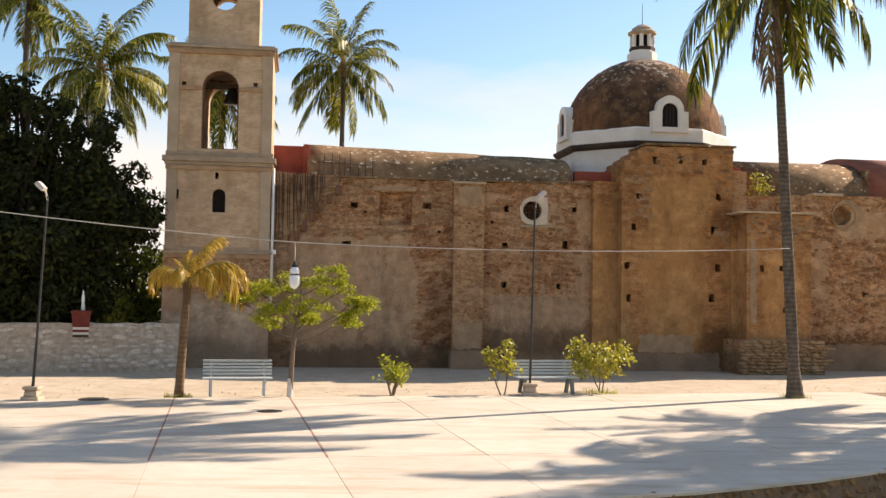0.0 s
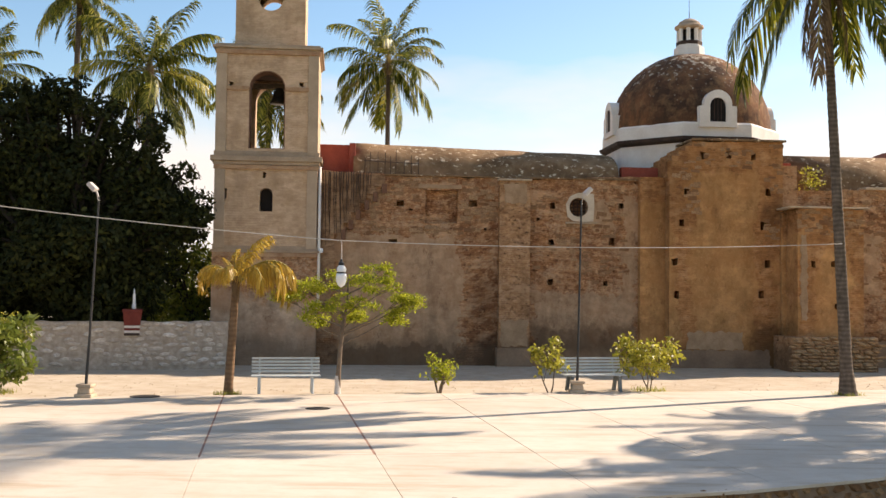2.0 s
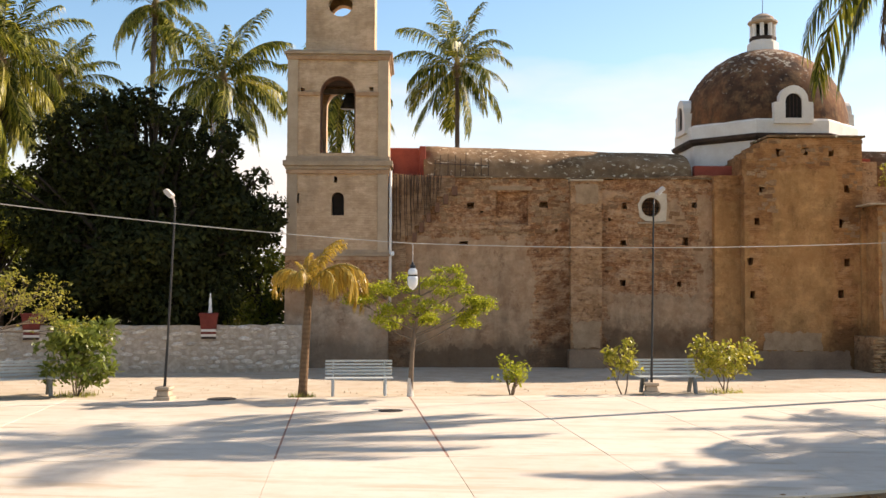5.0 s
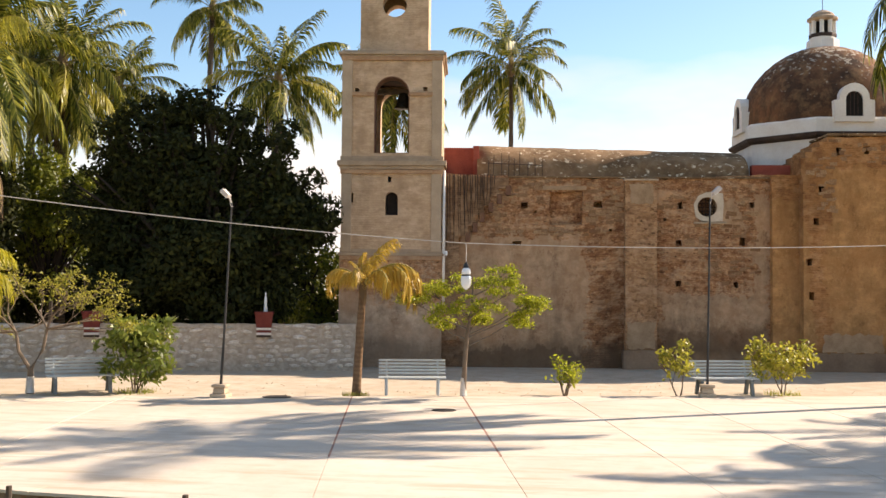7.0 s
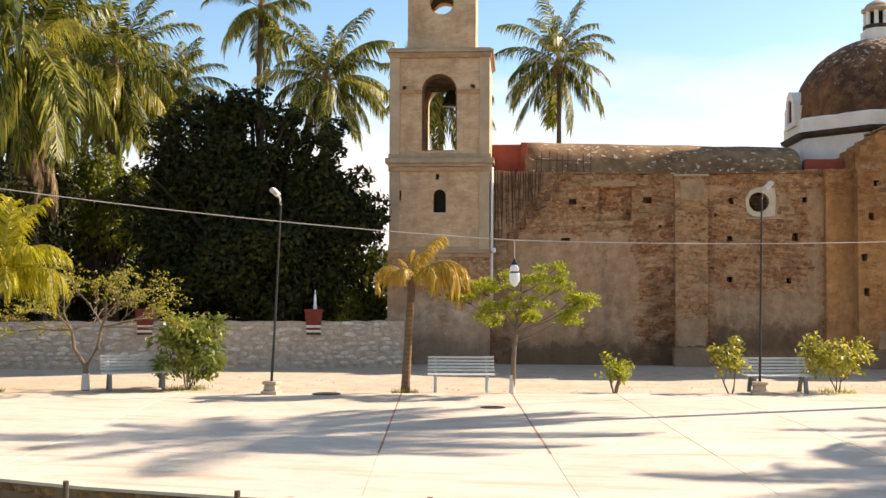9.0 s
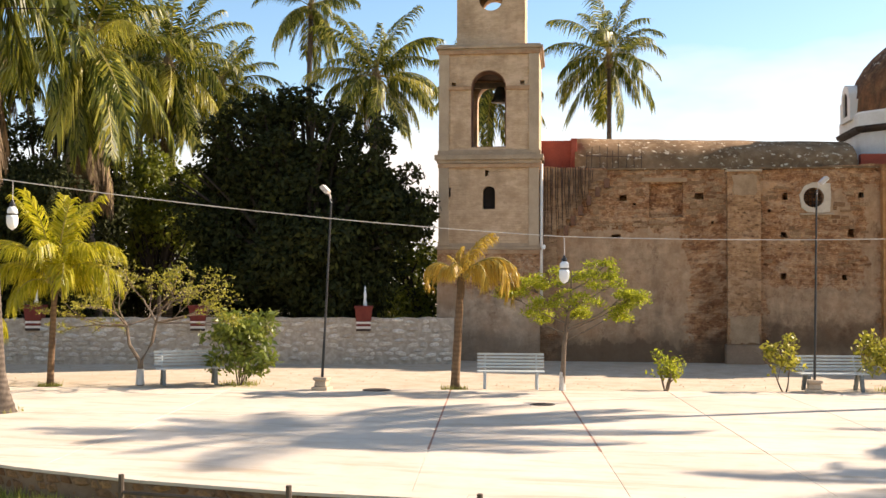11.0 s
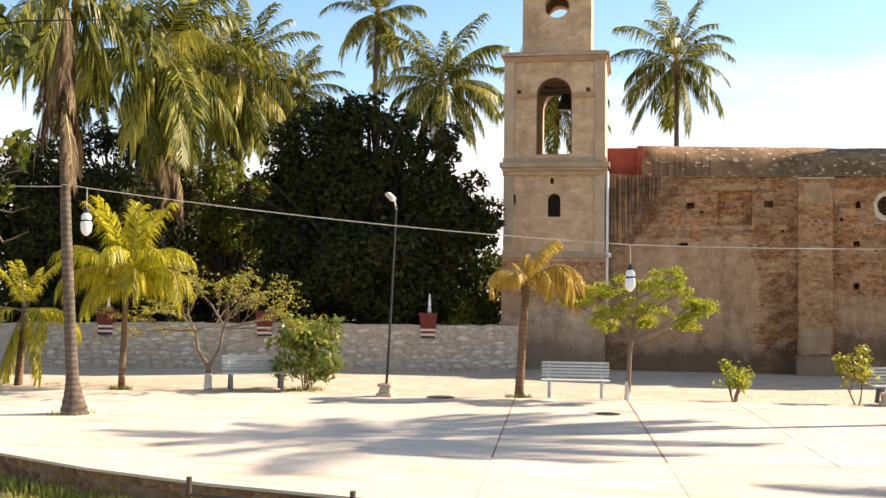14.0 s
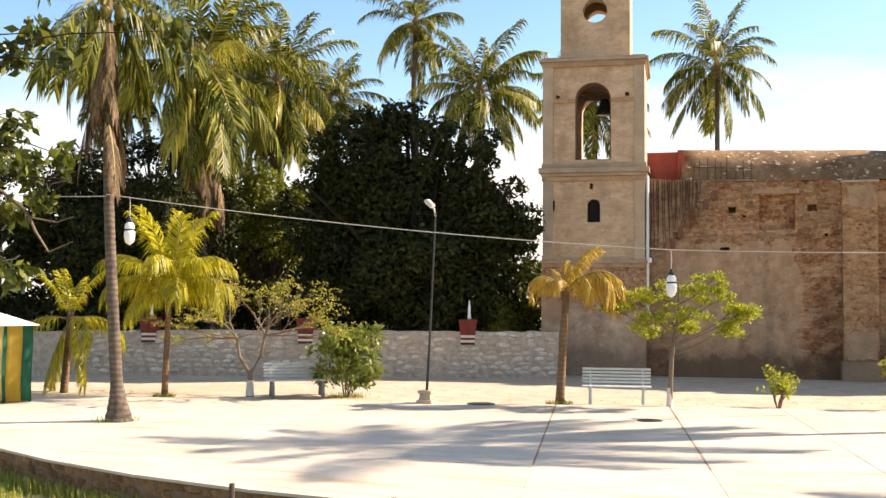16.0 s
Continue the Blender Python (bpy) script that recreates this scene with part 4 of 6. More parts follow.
            v.co = v.co.lerp(v.co * 0.5 / m, 0.75) * rnd.uniform(0.86, 1.1)
        blocks.append(mesh_of("stone", bm, M_FOOTSTONE))
    z = -0.02
    while z < 1.1:
        h = rnd.uniform(0.08, 0.15)
        u = 9.66 + rnd.uniform(0, 0.15)
        while u < 12.75:
            w = rnd.uniform(0.16, 0.50)
            at = pose(u + w / 2, -2.32 - rnd.uniform(-0.02, 0.05), z + h / 2 + rnd.uniform(-0.02, 0.02), rnd.uniform(-10, 10), rnd.uniform(-7, 7), rnd.uniform(-6, 6)) @ Matrix.Diagonal((w, 0.24, h * rnd.uniform(0.9, 1.15), 1))
            part("stone", rnd.choice(blocks), None, foot, at=at)
            u += w
        z += h
    # right-hand wall, broken oculus
    top = worn([(20.0, 6.5), (16.3, 6.5), (13.4, 6.5), (12.3, 6.45), (10.1, 6.4)], rnd, 0.35, 0.06)
    rag = [(14.62 + r * math.cos(a), 5.73 + 0.9 * r * math.sin(a)) for a, r in ((k * math.tau / 14, 0.40 * rnd.uniform(0.82, 1.2)) for k in range(14))]
    bm = bmesh.new()
    pierced(bm, [(10.1, -0.3), (20.0, -0.3), *top], -0.3, 0.6, (), [rag, *(hole_loop(*h, rnd) for h in ((15.55, 2.81, .2, .16), (15.44, 1.86, .12, .18), (13.3, 4.4, .16, .2)))], 0.5)
    cw = part("chancel_wall", bm, M_NAVE, c, "stained brick with a broken round window")
    rubble(cw, 110, 12.6, 16.5, 1.4, 6.4, -0.3, lambda u, z: math.hypot(u - 14.7, z - 5.74) > 0.8)
    bm = bmesh.new()
    pierced(bm, ring_loop(14.80, 5.75, 0.60, 20), -0.33, -0.28, [ring_loop(14.68, 5.74, 0.45, 16)])
    part("oculus_ring", bm, M_PATCH, c, "remnant of a pale round surround")
    part("coping", boxes((13.4, 14.6, -0.42, 0.3, 6.46, 6.56), bevel=0.02), M_SURROUND, c)
    patch(12.8, 20.0, -0.25, 0.95, -0.3, M_PLINTH, c)
    patch(6.02, 9.62, -0.25, 0.6, -0.8, M_PLINTH, c, "grey plastered plinth")
    patch(6.6, 8.6, 0.62, 1.25, -0.8, M_PATCH, c, "pale patch of lime plaster")
    bm = bmesh.new()
    for u0, u1, m in ((11.0, 16.0, 0), (16.0, 20.0, 1)):
        rows = []
        for u in (u0, (u0 + u1) / 2, u1):
            rows.append([bm.verts.new((u, 3.2 - 3.0 * math.cos(math.pi * k / 14), 6.35 + (1.72 + 0.25 * m) * math.sin(math.pi * k / 14) ** 0.75)) for k in range(15)])
        for a, b in zip(rows, rows[1:]):
            for k in range(14):
                fc = bm.faces.new((a[k], b[k], b[k + 1], a[k + 1]))
                fc.material_index = m
        for r in (rows[0], rows[-1]):
            bm.faces.new(r).material_index = m
    bmesh.ops.recalc_face_normals(bm, faces=bm.faces)
    part("vault_roof", bm, [M_VAULT, M_TERRACOTTA], c, "brown vault ending in a red painted bay", True)
    part("vault_rib", boxes((15.95, 16.12, 0.4, 3.0, 6.4, 7.6), bevel=0.03), M_VAULT, c)
    # drum
    cx, cy, tw = 8.25, 4.0, math.pi / 8
    d = part("drum", lathe(bmesh.new(), [(3.38, 6.4), (3.38, 8.30)], 8, (cx, cy), tw), M_WHITE, c, "whitewashed octagonal drum")
    # the shadow line under the white parapet is put into this moulding's colour
    part("moulding", lathe(bmesh.new(), [(3.42, 8.22), (3.58, 8.32), (3.62, 8.44), (3.42, 8.48)], 8, (cx, cy), tw), M_DARKBAND, d, "dark moulding that holds the shadow line under the parapet")
    part("parapet", lathe(bmesh.new(), [(3.48, 8.44), (3.48, 8.92), (3.42, 9.0), (3.0, 9.02)], 8, (cx, cy), tw), M_WHITE, d)
    prof = [(3.18, 8.8)] + [(3.18 * math.cos(a), 9.0 + 3.22 * math.sin(a)) for a in (radians(9 * k) for k in range(0, 10))] + [(0.0, 12.22)]
    part("dome", lathe(bmesh.new(), prof, 48, (cx, cy)), M_DOME, c, "brown mottled dome", True)
    # lantern
    l = part("lantern", lathe(bmesh.new(), [(0.62, 12.05), (0.60, 12.5), (0.50, 12.52), (0.50, 12.62)], 8, (cx, cy), tw), M_WHITE, c, "small whitewashed lantern turret")
    part("band", lathe(bmesh.new(), [(0.52, 12.60), (0.52, 12.74), (0.47, 12.76)], 8, (cx, cy), tw), M_DARKBAND, l)
    # black core supplies the shade between the lantern columns
    part("core", lathe(bmesh.new(), [(0.30, 12.7), (0.30, 13.35)], 8, (cx, cy), tw), M_SHADE_BLACK, l, "black core as the shade in the lantern openings")
    for k in range(8):
        a = tw + k * math.pi / 4
        bm = lathe(bmesh.new(), [(0.10, 12.74), (0.085, 12.8), (0.085, 13.2), (0.11, 13.28)], 8, (cx + 0.42 * math.cos(a), cy + 0.42 * math.sin(a)))
        part("column", bm, M_WHITE, l)
    bm = lathe(bmesh.new(), [(0.50, 13.24), (0.58, 13.30), (0.58, 13.38), (0.46, 13.44), (0.42, 13.54), (0.2, 13.68), (0.0, 13.72)], 16, (cx, cy))
    part("cap", bm, M_CORNICE, l)
    part("rod", tube(bmesh.new(), [(cx, cy, 13.7), (cx, cy, 14.6)], [0.015, 0.008], 5), M_IRON, l)
    # dormers on four faces
    for k in range(4):
        bm = bmesh.new()
        outer = [(-0.72, 9.0), (0.72, 9.0), (0.72, 9.78), (0.54, 9.80), *[(0.54 * math.cos(math.pi * j / 10), 9.84 + 0.56 * math.sin(math.pi * j / 10)) for j in range(1, 10)], (-0.54, 9.80), (-0.72, 9.78)]
        pierced(bm, outer, -0.25, 0.55, [arch_loop(0.0, 0.31, 9.2, 9.80, 10)])
        at = Matrix.Translation((cx, cy, 0)) @ Matrix.Rotation(k * math.pi / 2, 4, "Z") @ Matrix.Translation((0, -3.08, -0.2))
        w = part("dormer", bm, M_WHITE, c, "whitewashed arched dormer window", at=at)
        # black block behind the grille in place of the dormer's inner shade
        part("dark_opening", boxes((-0.34, 0.34, -0.17, -0.05, 9.16, 10.14)), M_SHADE_BLACK, w)
        bm = bmesh.new()
        for j in (-1, 0, 1):
            tube(bm, [(0.13 * j, -0.2, 9.2), (0.13 * j, -0.2, 10.08)], [0.012, 0.012], 5)
        part("grille", bm, M_IRON, w)
    return c


church()

# ---- churchyard wall ----
WA, WB = Vector((-30.5, 26.9)), Vector((-8.5, 33.94))
W_DIR = (WB - WA).normalized()
W_LEN = (WB - WA).length
WALL = Matrix.Translation((WA.x, WA.y, 0)) @ Matrix.Rotation(math.atan2(W_DIR.y, W_DIR.x), 4, "Z")


def yard_wall():
    rnd = random.Random(8)
    out = [(0.0, -0.3), (W_LEN, -0.3), *worn([(W_LEN, 1.52), (W_LEN * 0.5, 1.50), (0.0, 1.28)], rnd, 0.4, 0.03)]
    bm = bmesh.new()
    pierced(bm, out, 0.0, 0.4)
    w = new("wall_churchyard", mesh_of("wall_churchyard", bm, M_WALLMORTAR))
    w.matrix_basis = WALL
    tagged(w, "low rubble wall with worn whitewash", "wall", kind="structure")
    shapes = []
    for _ in range(6):
        bm = bmesh.new()
        bmesh.ops.create_icosphere(bm, subdivisions=1, radius=0.5)
        for v in bm.verts:
            m = max(abs(v.co.x), abs(v.co.z))
            v.co = Vector((v.co.x * (1 + 0.25 * (0.5 - m)), v.co.y, v.co.z)) * rnd.uniform(0.85, 1.12)
        shapes.append(mesh_of("stone", bm, M_WALLSTONE))
    count, z = 0, 0.06
    while z < 1.5:
        h = rnd.uniform(0.13, 0.20)
        s = W_LEN - 0.02 - rnd.uniform(0, 0.2)
        while s > W_LEN - 16.5:
            w0 = rnd.uniform(0.20, 0.52)
            if rnd.random() < 0.74 and z + h < 1.53:
                at = pose(s - w0 / 2, 0.0, z + h / 2 + rnd.uniform(-0.04, 0.04), rnd.uniform(-6, 6), rnd.uniform(-10, 10), 0) @ Matrix.Diagonal((w0, rnd.uniform(0.09, 0.17), h * rnd.uniform(0.75, 1.15), 1))
                part("stone", rnd.choice(shapes), None, w, at=at)
            s -= w0
        z += h


yard_wall()


def planter(s, figure):
    at = WALL @ Matrix.Translation((s, 0.15, -0.13)) @ Matrix.Diagonal((0.82, 0.9, 1, 1))
    t = thing("wall_planter", at, "oxblood red planter box banded white, set into the wall top", "planter", "planters along the wall")
    bm = bmesh.new()
    box(bm, -0.30, 0.30, -0.30, 0.25, 1.52, 1.98, 0.02, -0.06)
    part("box", bm, M_POT, t)
    part("rim", boxes((-0.38, 0.38, -0.38, 0.33, 1.96, 2.04), bevel=0.015), M_POT, t)
    for z, m in ((1.44, M_WHITE), (1.36, M_POT), (1.28, M_WHITE), (1.20, M_DARKBAND)):
        part("band", boxes((-0.29, 0.29, -0.28, 0.2, z, z + 0.075), bevel=0.008), m, t)
    if figure:
        bm = lathe(bmesh.new(), [(0.12, 2.03), (0.11, 2.15), (0.075, 2.25), (0.09, 2.36), (0.07, 2.5), (0.035, 2.56), (0.05, 2.62), (0.0, 2.7)], 12)
        ob = new("finial", mesh_of("finial", bm, M_GLASS, True))
        ob.matrix_basis = at @ Matrix.Translation((0.05, -0.05, 0.01)) @ Matrix.Diagonal((0.7, 0.7, 1, 1))
        tagged(ob, "slim white stone finial on a red planter", "finial", "finials on the planters")


for s_at, fig in ((20.09, True), (14.65, False), (9.33, True), (3.95, False)):
    planter(s_at, fig)


# ---- plants ----
def strips(name, quads, material):
    """A mesh of many small faces from lists of corner points."""
    vs, fs = [], []
    for q in quads:
        fs.append(tuple(range(len(vs), len(vs) + len(q))))
        vs.extend(q)
    me = bpy.data.meshes.new(name)
    me.from_pydata(vs, [], fs)
    me.materials.append(material)
    return me


def leaflet(base, way, down, length, width, side):
    """A narrow blade of two joined faces that bends down towards its tip."""
    mid = base + way * (length * 0.5)
    tip = base + way * (length * 0.86) + Vector((0, 0, -1)) * (length * down)
    w = side * (width / 2)
    return [(base - w * 0.5, base + w * 0.5, mid + w, mid - w), (mid - w, mid + w, tip)]


def frond_mesh(name, rnd, length, rise, droop, blade, material, count=34, hang=0.6, width=0.055, ragged=0.0):
    """A feather frond along +x: it leaves at the angle rise and bends down by droop degrees along its length."""
    n = 12
    pts, p, a = [Vector((0, 0, 0))], Vector((0, 0, 0)), radians(rise)
    for k in range(n):
        p = p + Vector((math.cos(a), 0, math.sin(a))) * (length / n)
        pts.append(p.copy())
        a -= radians(droop) / n * (0.4 + 1.2 * k / n)
    verts, faces = [], []

    def put(poly):
        faces.append(tuple(range(len(verts), len(verts) + len(poly))))
        verts.extend(poly)

    for k in range(n):
        r0, r1 = (0.034 * (1 - j / n) + 0.006 for j in (k, k + 1))
        q, s = pts[k], pts[k + 1]
        y, z = Vector((0, 1, 0)), Vector((0, 0, 1))
        put((q - y * r0, q + y * r0, s + y * r1, s - y * r1))
        put((q - y * r0, s - y * r1, s - z * r1 * 1.4, q - z * r0 * 1.4))
        put((q + y * r0, q - z * r0 * 1.4, s - z * r1 * 1.4, s + y * r1))
    ribs = len(faces)
    for i in range(count):
        s = 0.16 + 0.84 * (i + 0.5) / count
        k = min(n - 1, int(s * n))
        base = pts[k].lerp(pts[k + 1], s * n - k)
        d = (pts[k + 1] - pts[k]).normalized()
        size = blade * (0.55 + 0.75 * math.sin(math.pi * min(1.0, s * 0.86 + 0.1))) * rnd.uniform(0.85, 1.1)
        for sd in (-1, 1):
            if rnd.random() < ragged:
                continue
            out = Vector((0, sd * rnd.uniform(0.5, 0.9), 0)) + d * (0.45 + 0.6 * s) * rnd.uniform(0.7, 1.3) + Vector((0, 0, 0.22 - hang * rnd.uniform(0.6, 1.3)))
            out.normalize()
            across = d if abs(out.dot(d)) < 0.9 else Vector((0, 0, 1))
            across = (across - out * across.dot(out)).normalized()
            b0, w = base, across * width
            for poly in leaflet(b0, out, 0.25 + 0.35 * hang, size, 1.0, w):
                put(poly)
    me = bpy.data.meshes.new(name)
    me.from_pydata([tuple(v) for v in verts], [], faces)
    me.materials.append(material)
    me.materials.append(M_RACHIS)
    me.polygons.foreach_set("material_index", [1 if i < ribs else 0 for i in range(len(faces))])
    return me


R_F = random.Random(21)
COCO = {}
for key, rise, droop in (("up", 76, 45), ("high", 54, 70), ("wide", 28, 84), ("level", 2, 84), ("low", -28, 75), ("hang", -60, 38)):
    COCO[key] = [frond_mesh("frond", R_F, L, rise + R_F.uniform(-6, 6), droop * R_F.uniform(0.8, 1.15), 0.70, M_FROND, 64, h, 0.056, 0.08) for L, h in ((3.5, 0.40), (3.9, 0.70), (3.3, 1.05))]
COCO["dry"] = [frond_mesh("dry_frond", R_F, L, -68, 26, 0.55, M_FROND_D, 44, 1.0, 0.055, 0.15) for L in (2.6, 3.4)]
COCO["yellow"] = [frond_mesh("frond", R_F, 3.4, r, 60, 0.75, M_FROND_G, 58, 1.1, 0.038, 0.1) for r in (12, -20, -45)]


def trunk_curve(base, head, bend, n=12):
    b, h = Vector(base), Vector(head)
    side = Vector((bend[0], bend[1], 0))
    return [b.lerp(h, k / n) + side * math.sin(math.pi * k / n) for k in range(n + 1)]


def coconut_palm(base, head, seed, scale=1.0, bend=(0.0, 0.0), radius=0.17, plan=None, label="tall coconut palm with ringed grey trunk and drooping fronds", nuts=6, skirt=0, flare=0.8, low=0.25):
    rnd = random.Random(seed)
    base, head = Vector(base), Vector(head)
    t = thing("coconut_palm", Matrix.Translation(base), label, "palm tree", "coconut palms")
    rel = head - base
    rings = 26 if base.y > 30 else 120
    pts = trunk_curve((0, 0, -0.25), rel, bend, rings)
    radii = []
    for k in range(rings + 1):
        s = k / rings
        r = radius * (1.0 - 0.42 * s) * (1 + rnd.uniform(-0.02, 0.02) + 0.055 * (k % 2))
        radii.append(r * (1 + flare * max(0.0, 1 - s * rel.z / 1.1) ** 1.6))
    part("trunk", tube(bmesh.new(), pts, radii, 12), M_PALMBARK, t, smooth=True)
    plan = plan or (("up", 4), ("high", 6), ("wide", 7), ("level", 6), ("low", 5), ("hang", 4), ("yellow", 1))
    turn = rnd.uniform(0, 360)
    for key, n in plan:
        turn += 23
        for k in range(n):
            az = turn + 360 * k / n + rnd.uniform(-14, 14)
            size = scale * rnd.uniform(0.85, 1.12)
            at = Matrix.Translation(rel) @ pose(0, 0, 0, 0, 0, az) @ pose(0.05, 0, 0, rnd.uniform(-18, 18), rnd.uniform(-9, 9), 0) @ Matrix.Scale(size, 4)
            part("frond", rnd.choice(COCO[key]), None, t, at=at)
    for k in range(skirt):
        at = Matrix.Translation(rel - Vector((0, 0, rnd.uniform(0.2, low)))) @ pose(0, 0, 0, 0, 0, 360 * k / skirt + rnd.uniform(-20, 20)) @ Matrix.Scale(scale * rnd.uniform(0.6, 1.0), 4)
        part("dry_frond", rnd.choice(COCO["dry"]), None, t, "dry brown frond", at=at)
    # fibrous crownshaft
    part("crown_fibre", tube(bmesh.new(), [rel - Vector((0, 0, 0.7)), rel - Vector((0, 0, 0.3)), rel + Vector((0, 0, 0.1)), rel + Vector((0, 0, 0.6))], [radius * 0.62, radius * 1.0, radius * 0.95, radius * 0.25], 10), M_FROND_D, t)
    for k in range(nuts):
        a = 2 * math.pi * k / max(1, nuts) + rnd.uniform(-0.3, 0.3)
        bm = lathe(bmesh.new(), [(0.0, -0.15), (0.09, -0.1), (0.12, 0.0), (0.1, 0.09), (0.03, 0.15)], 8)
        part("coconut", bm, M_COCONUT, t, smooth=True, at=Matrix.Translation(rel + Vector((0.3 * math.cos(a), 0.3 * math.sin(a), -0.35 + rnd.uniform(-0.12, 0.1)))))
    return t


YOUNG = {
    "y": [frond_mesh("frond", R_F, 2.2, r, d, 0.52, M_FROND_Y, 60, h, 0.034) for r, d, h in ((82, 45, 0.5), (66, 120, 0.7), (48, 150, 0.8), (22, 130, 0.9))],
    "o": [frond_mesh("frond", R_F, 1.75, r, d, 0.36, M_FROND_O, 44, h, 0.034) for r, d, h in ((76, 70, 0.7), (66, 180, 0.9), (58, 215, 1.0), (44, 195, 1.0))],
    "h": [frond_mesh("frond", R_F, 2.05, r, d, 0.42, M_FROND_Y, 34, h, 0.045) for r, d, h in ((74, 50, 0.6), (-50, 36, 1.0), (-64, 24, 1.0), (15, 130, 0.9))],
}


def young_palm(base, head, seed, key, fronds, radius, label, bend=(0, 0)):
    """fronds: rows of kind, turn in degrees and size."""
    rnd = random.Random(seed)
    base, head = Vector(base), Vector(head)
    rel = head - base
    t = thing("young_palm", Matrix.Translation(base), label, "palm tree", "young palms at the plaza edge")
    pts = trunk_curve((0, 0, -0.15), rel, bend, 12)
    radii = [radius * (1.15 - 0.3 * k / 12) * (1 + 0.05 * (k % 2)) for k in range(13)]
    part("trunk", tube(bmesh.new(), pts, radii, 10), M_YOUNGBARK, t, smooth=True)
    part("crown_fibre", tube(bmesh.new(), [rel - Vector((0, 0, 0.45)), rel, rel + Vector((0, 0, 0.35))], [radius * 0.9, radius * 1.15, radius * 0.35], 8), M_FROND_D, t)
    for kind, az, size in fronds:
        at = Matrix.Translation(rel) @ pose(0, 0, 0, 0, 0, az) @ pose(0.03, 0, 0, rnd.uniform(-12, 12), 0, 0) @ Matrix.Scale(size, 4)
        part("frond", YOUNG[key][kind], None, t, at=at)
    return t


def leaf_cloud(name, rnd, clumps, per, size, material, droop=0.3, shell=0.55, flat=0.82):
    """Many single leaves round clump centres (centre, radius); leaves sit towards the clump's skin."""
    gen = np.random.default_rng(rnd.randrange(10 ** 6))
    total = []
    for c, r in clumps:
        m = max(6, int(per * r * r))
        d = gen.normal(size=(m, 3))
        d /= np.linalg.norm(d, axis=1)[:, None]
        rad = r * (shell + (1 - shell) * gen.random(m)) * (0.8 + 0.35 * gen.random(m))
        p = np.array(c) + d * rad[:, None] * np.array((1, 1, flat))
        a = gen.normal(size=(m, 3)) + d * 0.7 + np.array((0, 0, -droop))
        a /= np.linalg.norm(a, axis=1)[:, None]
        b = np.cross(a, gen.normal(size=(m, 3)) * 0.6 + d)
        b /= np.linalg.norm(b, axis=1)[:, None] + 1e-9
        s = size * (0.6 + 0.7 * gen.random(m))[:, None]
        total.append(np.stack([p - a * s * 0.5, p + b * s * 0.24, p + a * s * 0.55, p - b * s * 0.24], 1))
    v = np.concatenate(total)
    n = len(v)
    me = bpy.data.meshes.new(name)
    me.vertices.add(n * 4)
    me.vertices.foreach_set("co", v.reshape(-1).astype(np.float32))
    me.loops.add(n * 4)
    me.loops.foreach_set("vertex_index", np.arange(n * 4, dtype=np.int32))
    me.polygons.add(n)
    me.polygons.foreach_set("loop_start", np.arange(0, n * 4, 4, dtype=np.int32))
    me.update()
    me.validate()
    me.materials.append(material)
    return me


def limbs(bm, rnd, start, way, length, radius, depth, tips, spread=0.6, up=0.25):
    """A limb that forks: tips collects where the thinnest twigs end."""
    p, d, n = Vector(start), Vector(way).normalized(), 4
    pts, rad = [p.copy()], [radius]
    for k in range(n):
        d = (d + Vector((rnd.uniform(-1, 1), rnd.uniform(-1, 1), rnd.uniform(-0.6, 0.8))) * 0.16).normalized()
        p = p + d * (length / n)
        pts.append(p.copy())
        rad.append(radius * (1 - 0.42 * (k + 1) / n))
    tube(bm, pts, rad, 6 if depth > 1 else 4)
    tips.append(pts[-1])
    if depth > 0:
        for _ in range(rnd.choice((2, 3, 3))):
            nd = (d + Vector((rnd.uniform(-1, 1), rnd.uniform(-1, 1), rnd.uniform(-0.4, 0.6))) * spread * 1.3 + Vector((0, 0, up))).normalized()
            limbs(bm, rnd, pts[rnd.choice((2, 3, 4, 4))], nd, length * rnd.uniform(0.55, 0.85), radius * 0.55, depth - 1, tips, spread, up)


def big_tree(name, base, seed, clumps, per, leaf, material, label, trunk_r, trunk_h, droop=0.3):
    """A broad tree: trunk and limbs reaching to clumps (centre, radius) given from its base."""
    rnd = random.Random(seed)
    t = thing(name, Matrix.Translation(base), label, "tree")
    bm = bmesh.new()
    tube(bm, [(0, 0, -0.3), (0.05, 0, trunk_h * 0.3), (0.0, 0.08, trunk_h * 0.7), (0.05, 0.0, trunk_h)], [trunk_r * 1.35, trunk_r, trunk_r * 0.9, trunk_r * 0.8], 10)
    for c, r in clumps:
        a, b = Vector((0, 0, trunk_h * 0.85)), Vector(c)
        m = a.lerp(b, 0.5) + Vector((rnd.uniform(-0.3, 0.3), rnd.uniform(-0.3, 0.3), 0.3))
        tube(bm, [a, m, b], [trunk_r * 0.4, trunk_r * 0.22, trunk_r * 0.07], 6)
    part("trunk", bm, M_BARK, t)
    part("crown", leaf_cloud("crown", rnd, clumps, per, leaf, material, droop), None, t)
    return t


def cluster(rnd, centre, spread, n, r0, r1, lift=1.0):
    """Clump centres filling a rounded volume."""
    out = []
    for _ in range(n):
        while True:
            d = Vector((rnd.uniform(-1, 1), rnd.uniform(-1, 1), rnd.uniform(-1, 1)))
            if d.length < 1:
                break
        out.append((tuple(Vector(centre) + Vector((d.x * spread[0], d.y * spread[1], d.z * spread[2]))), rnd.uniform(r0, r1)))
    return out


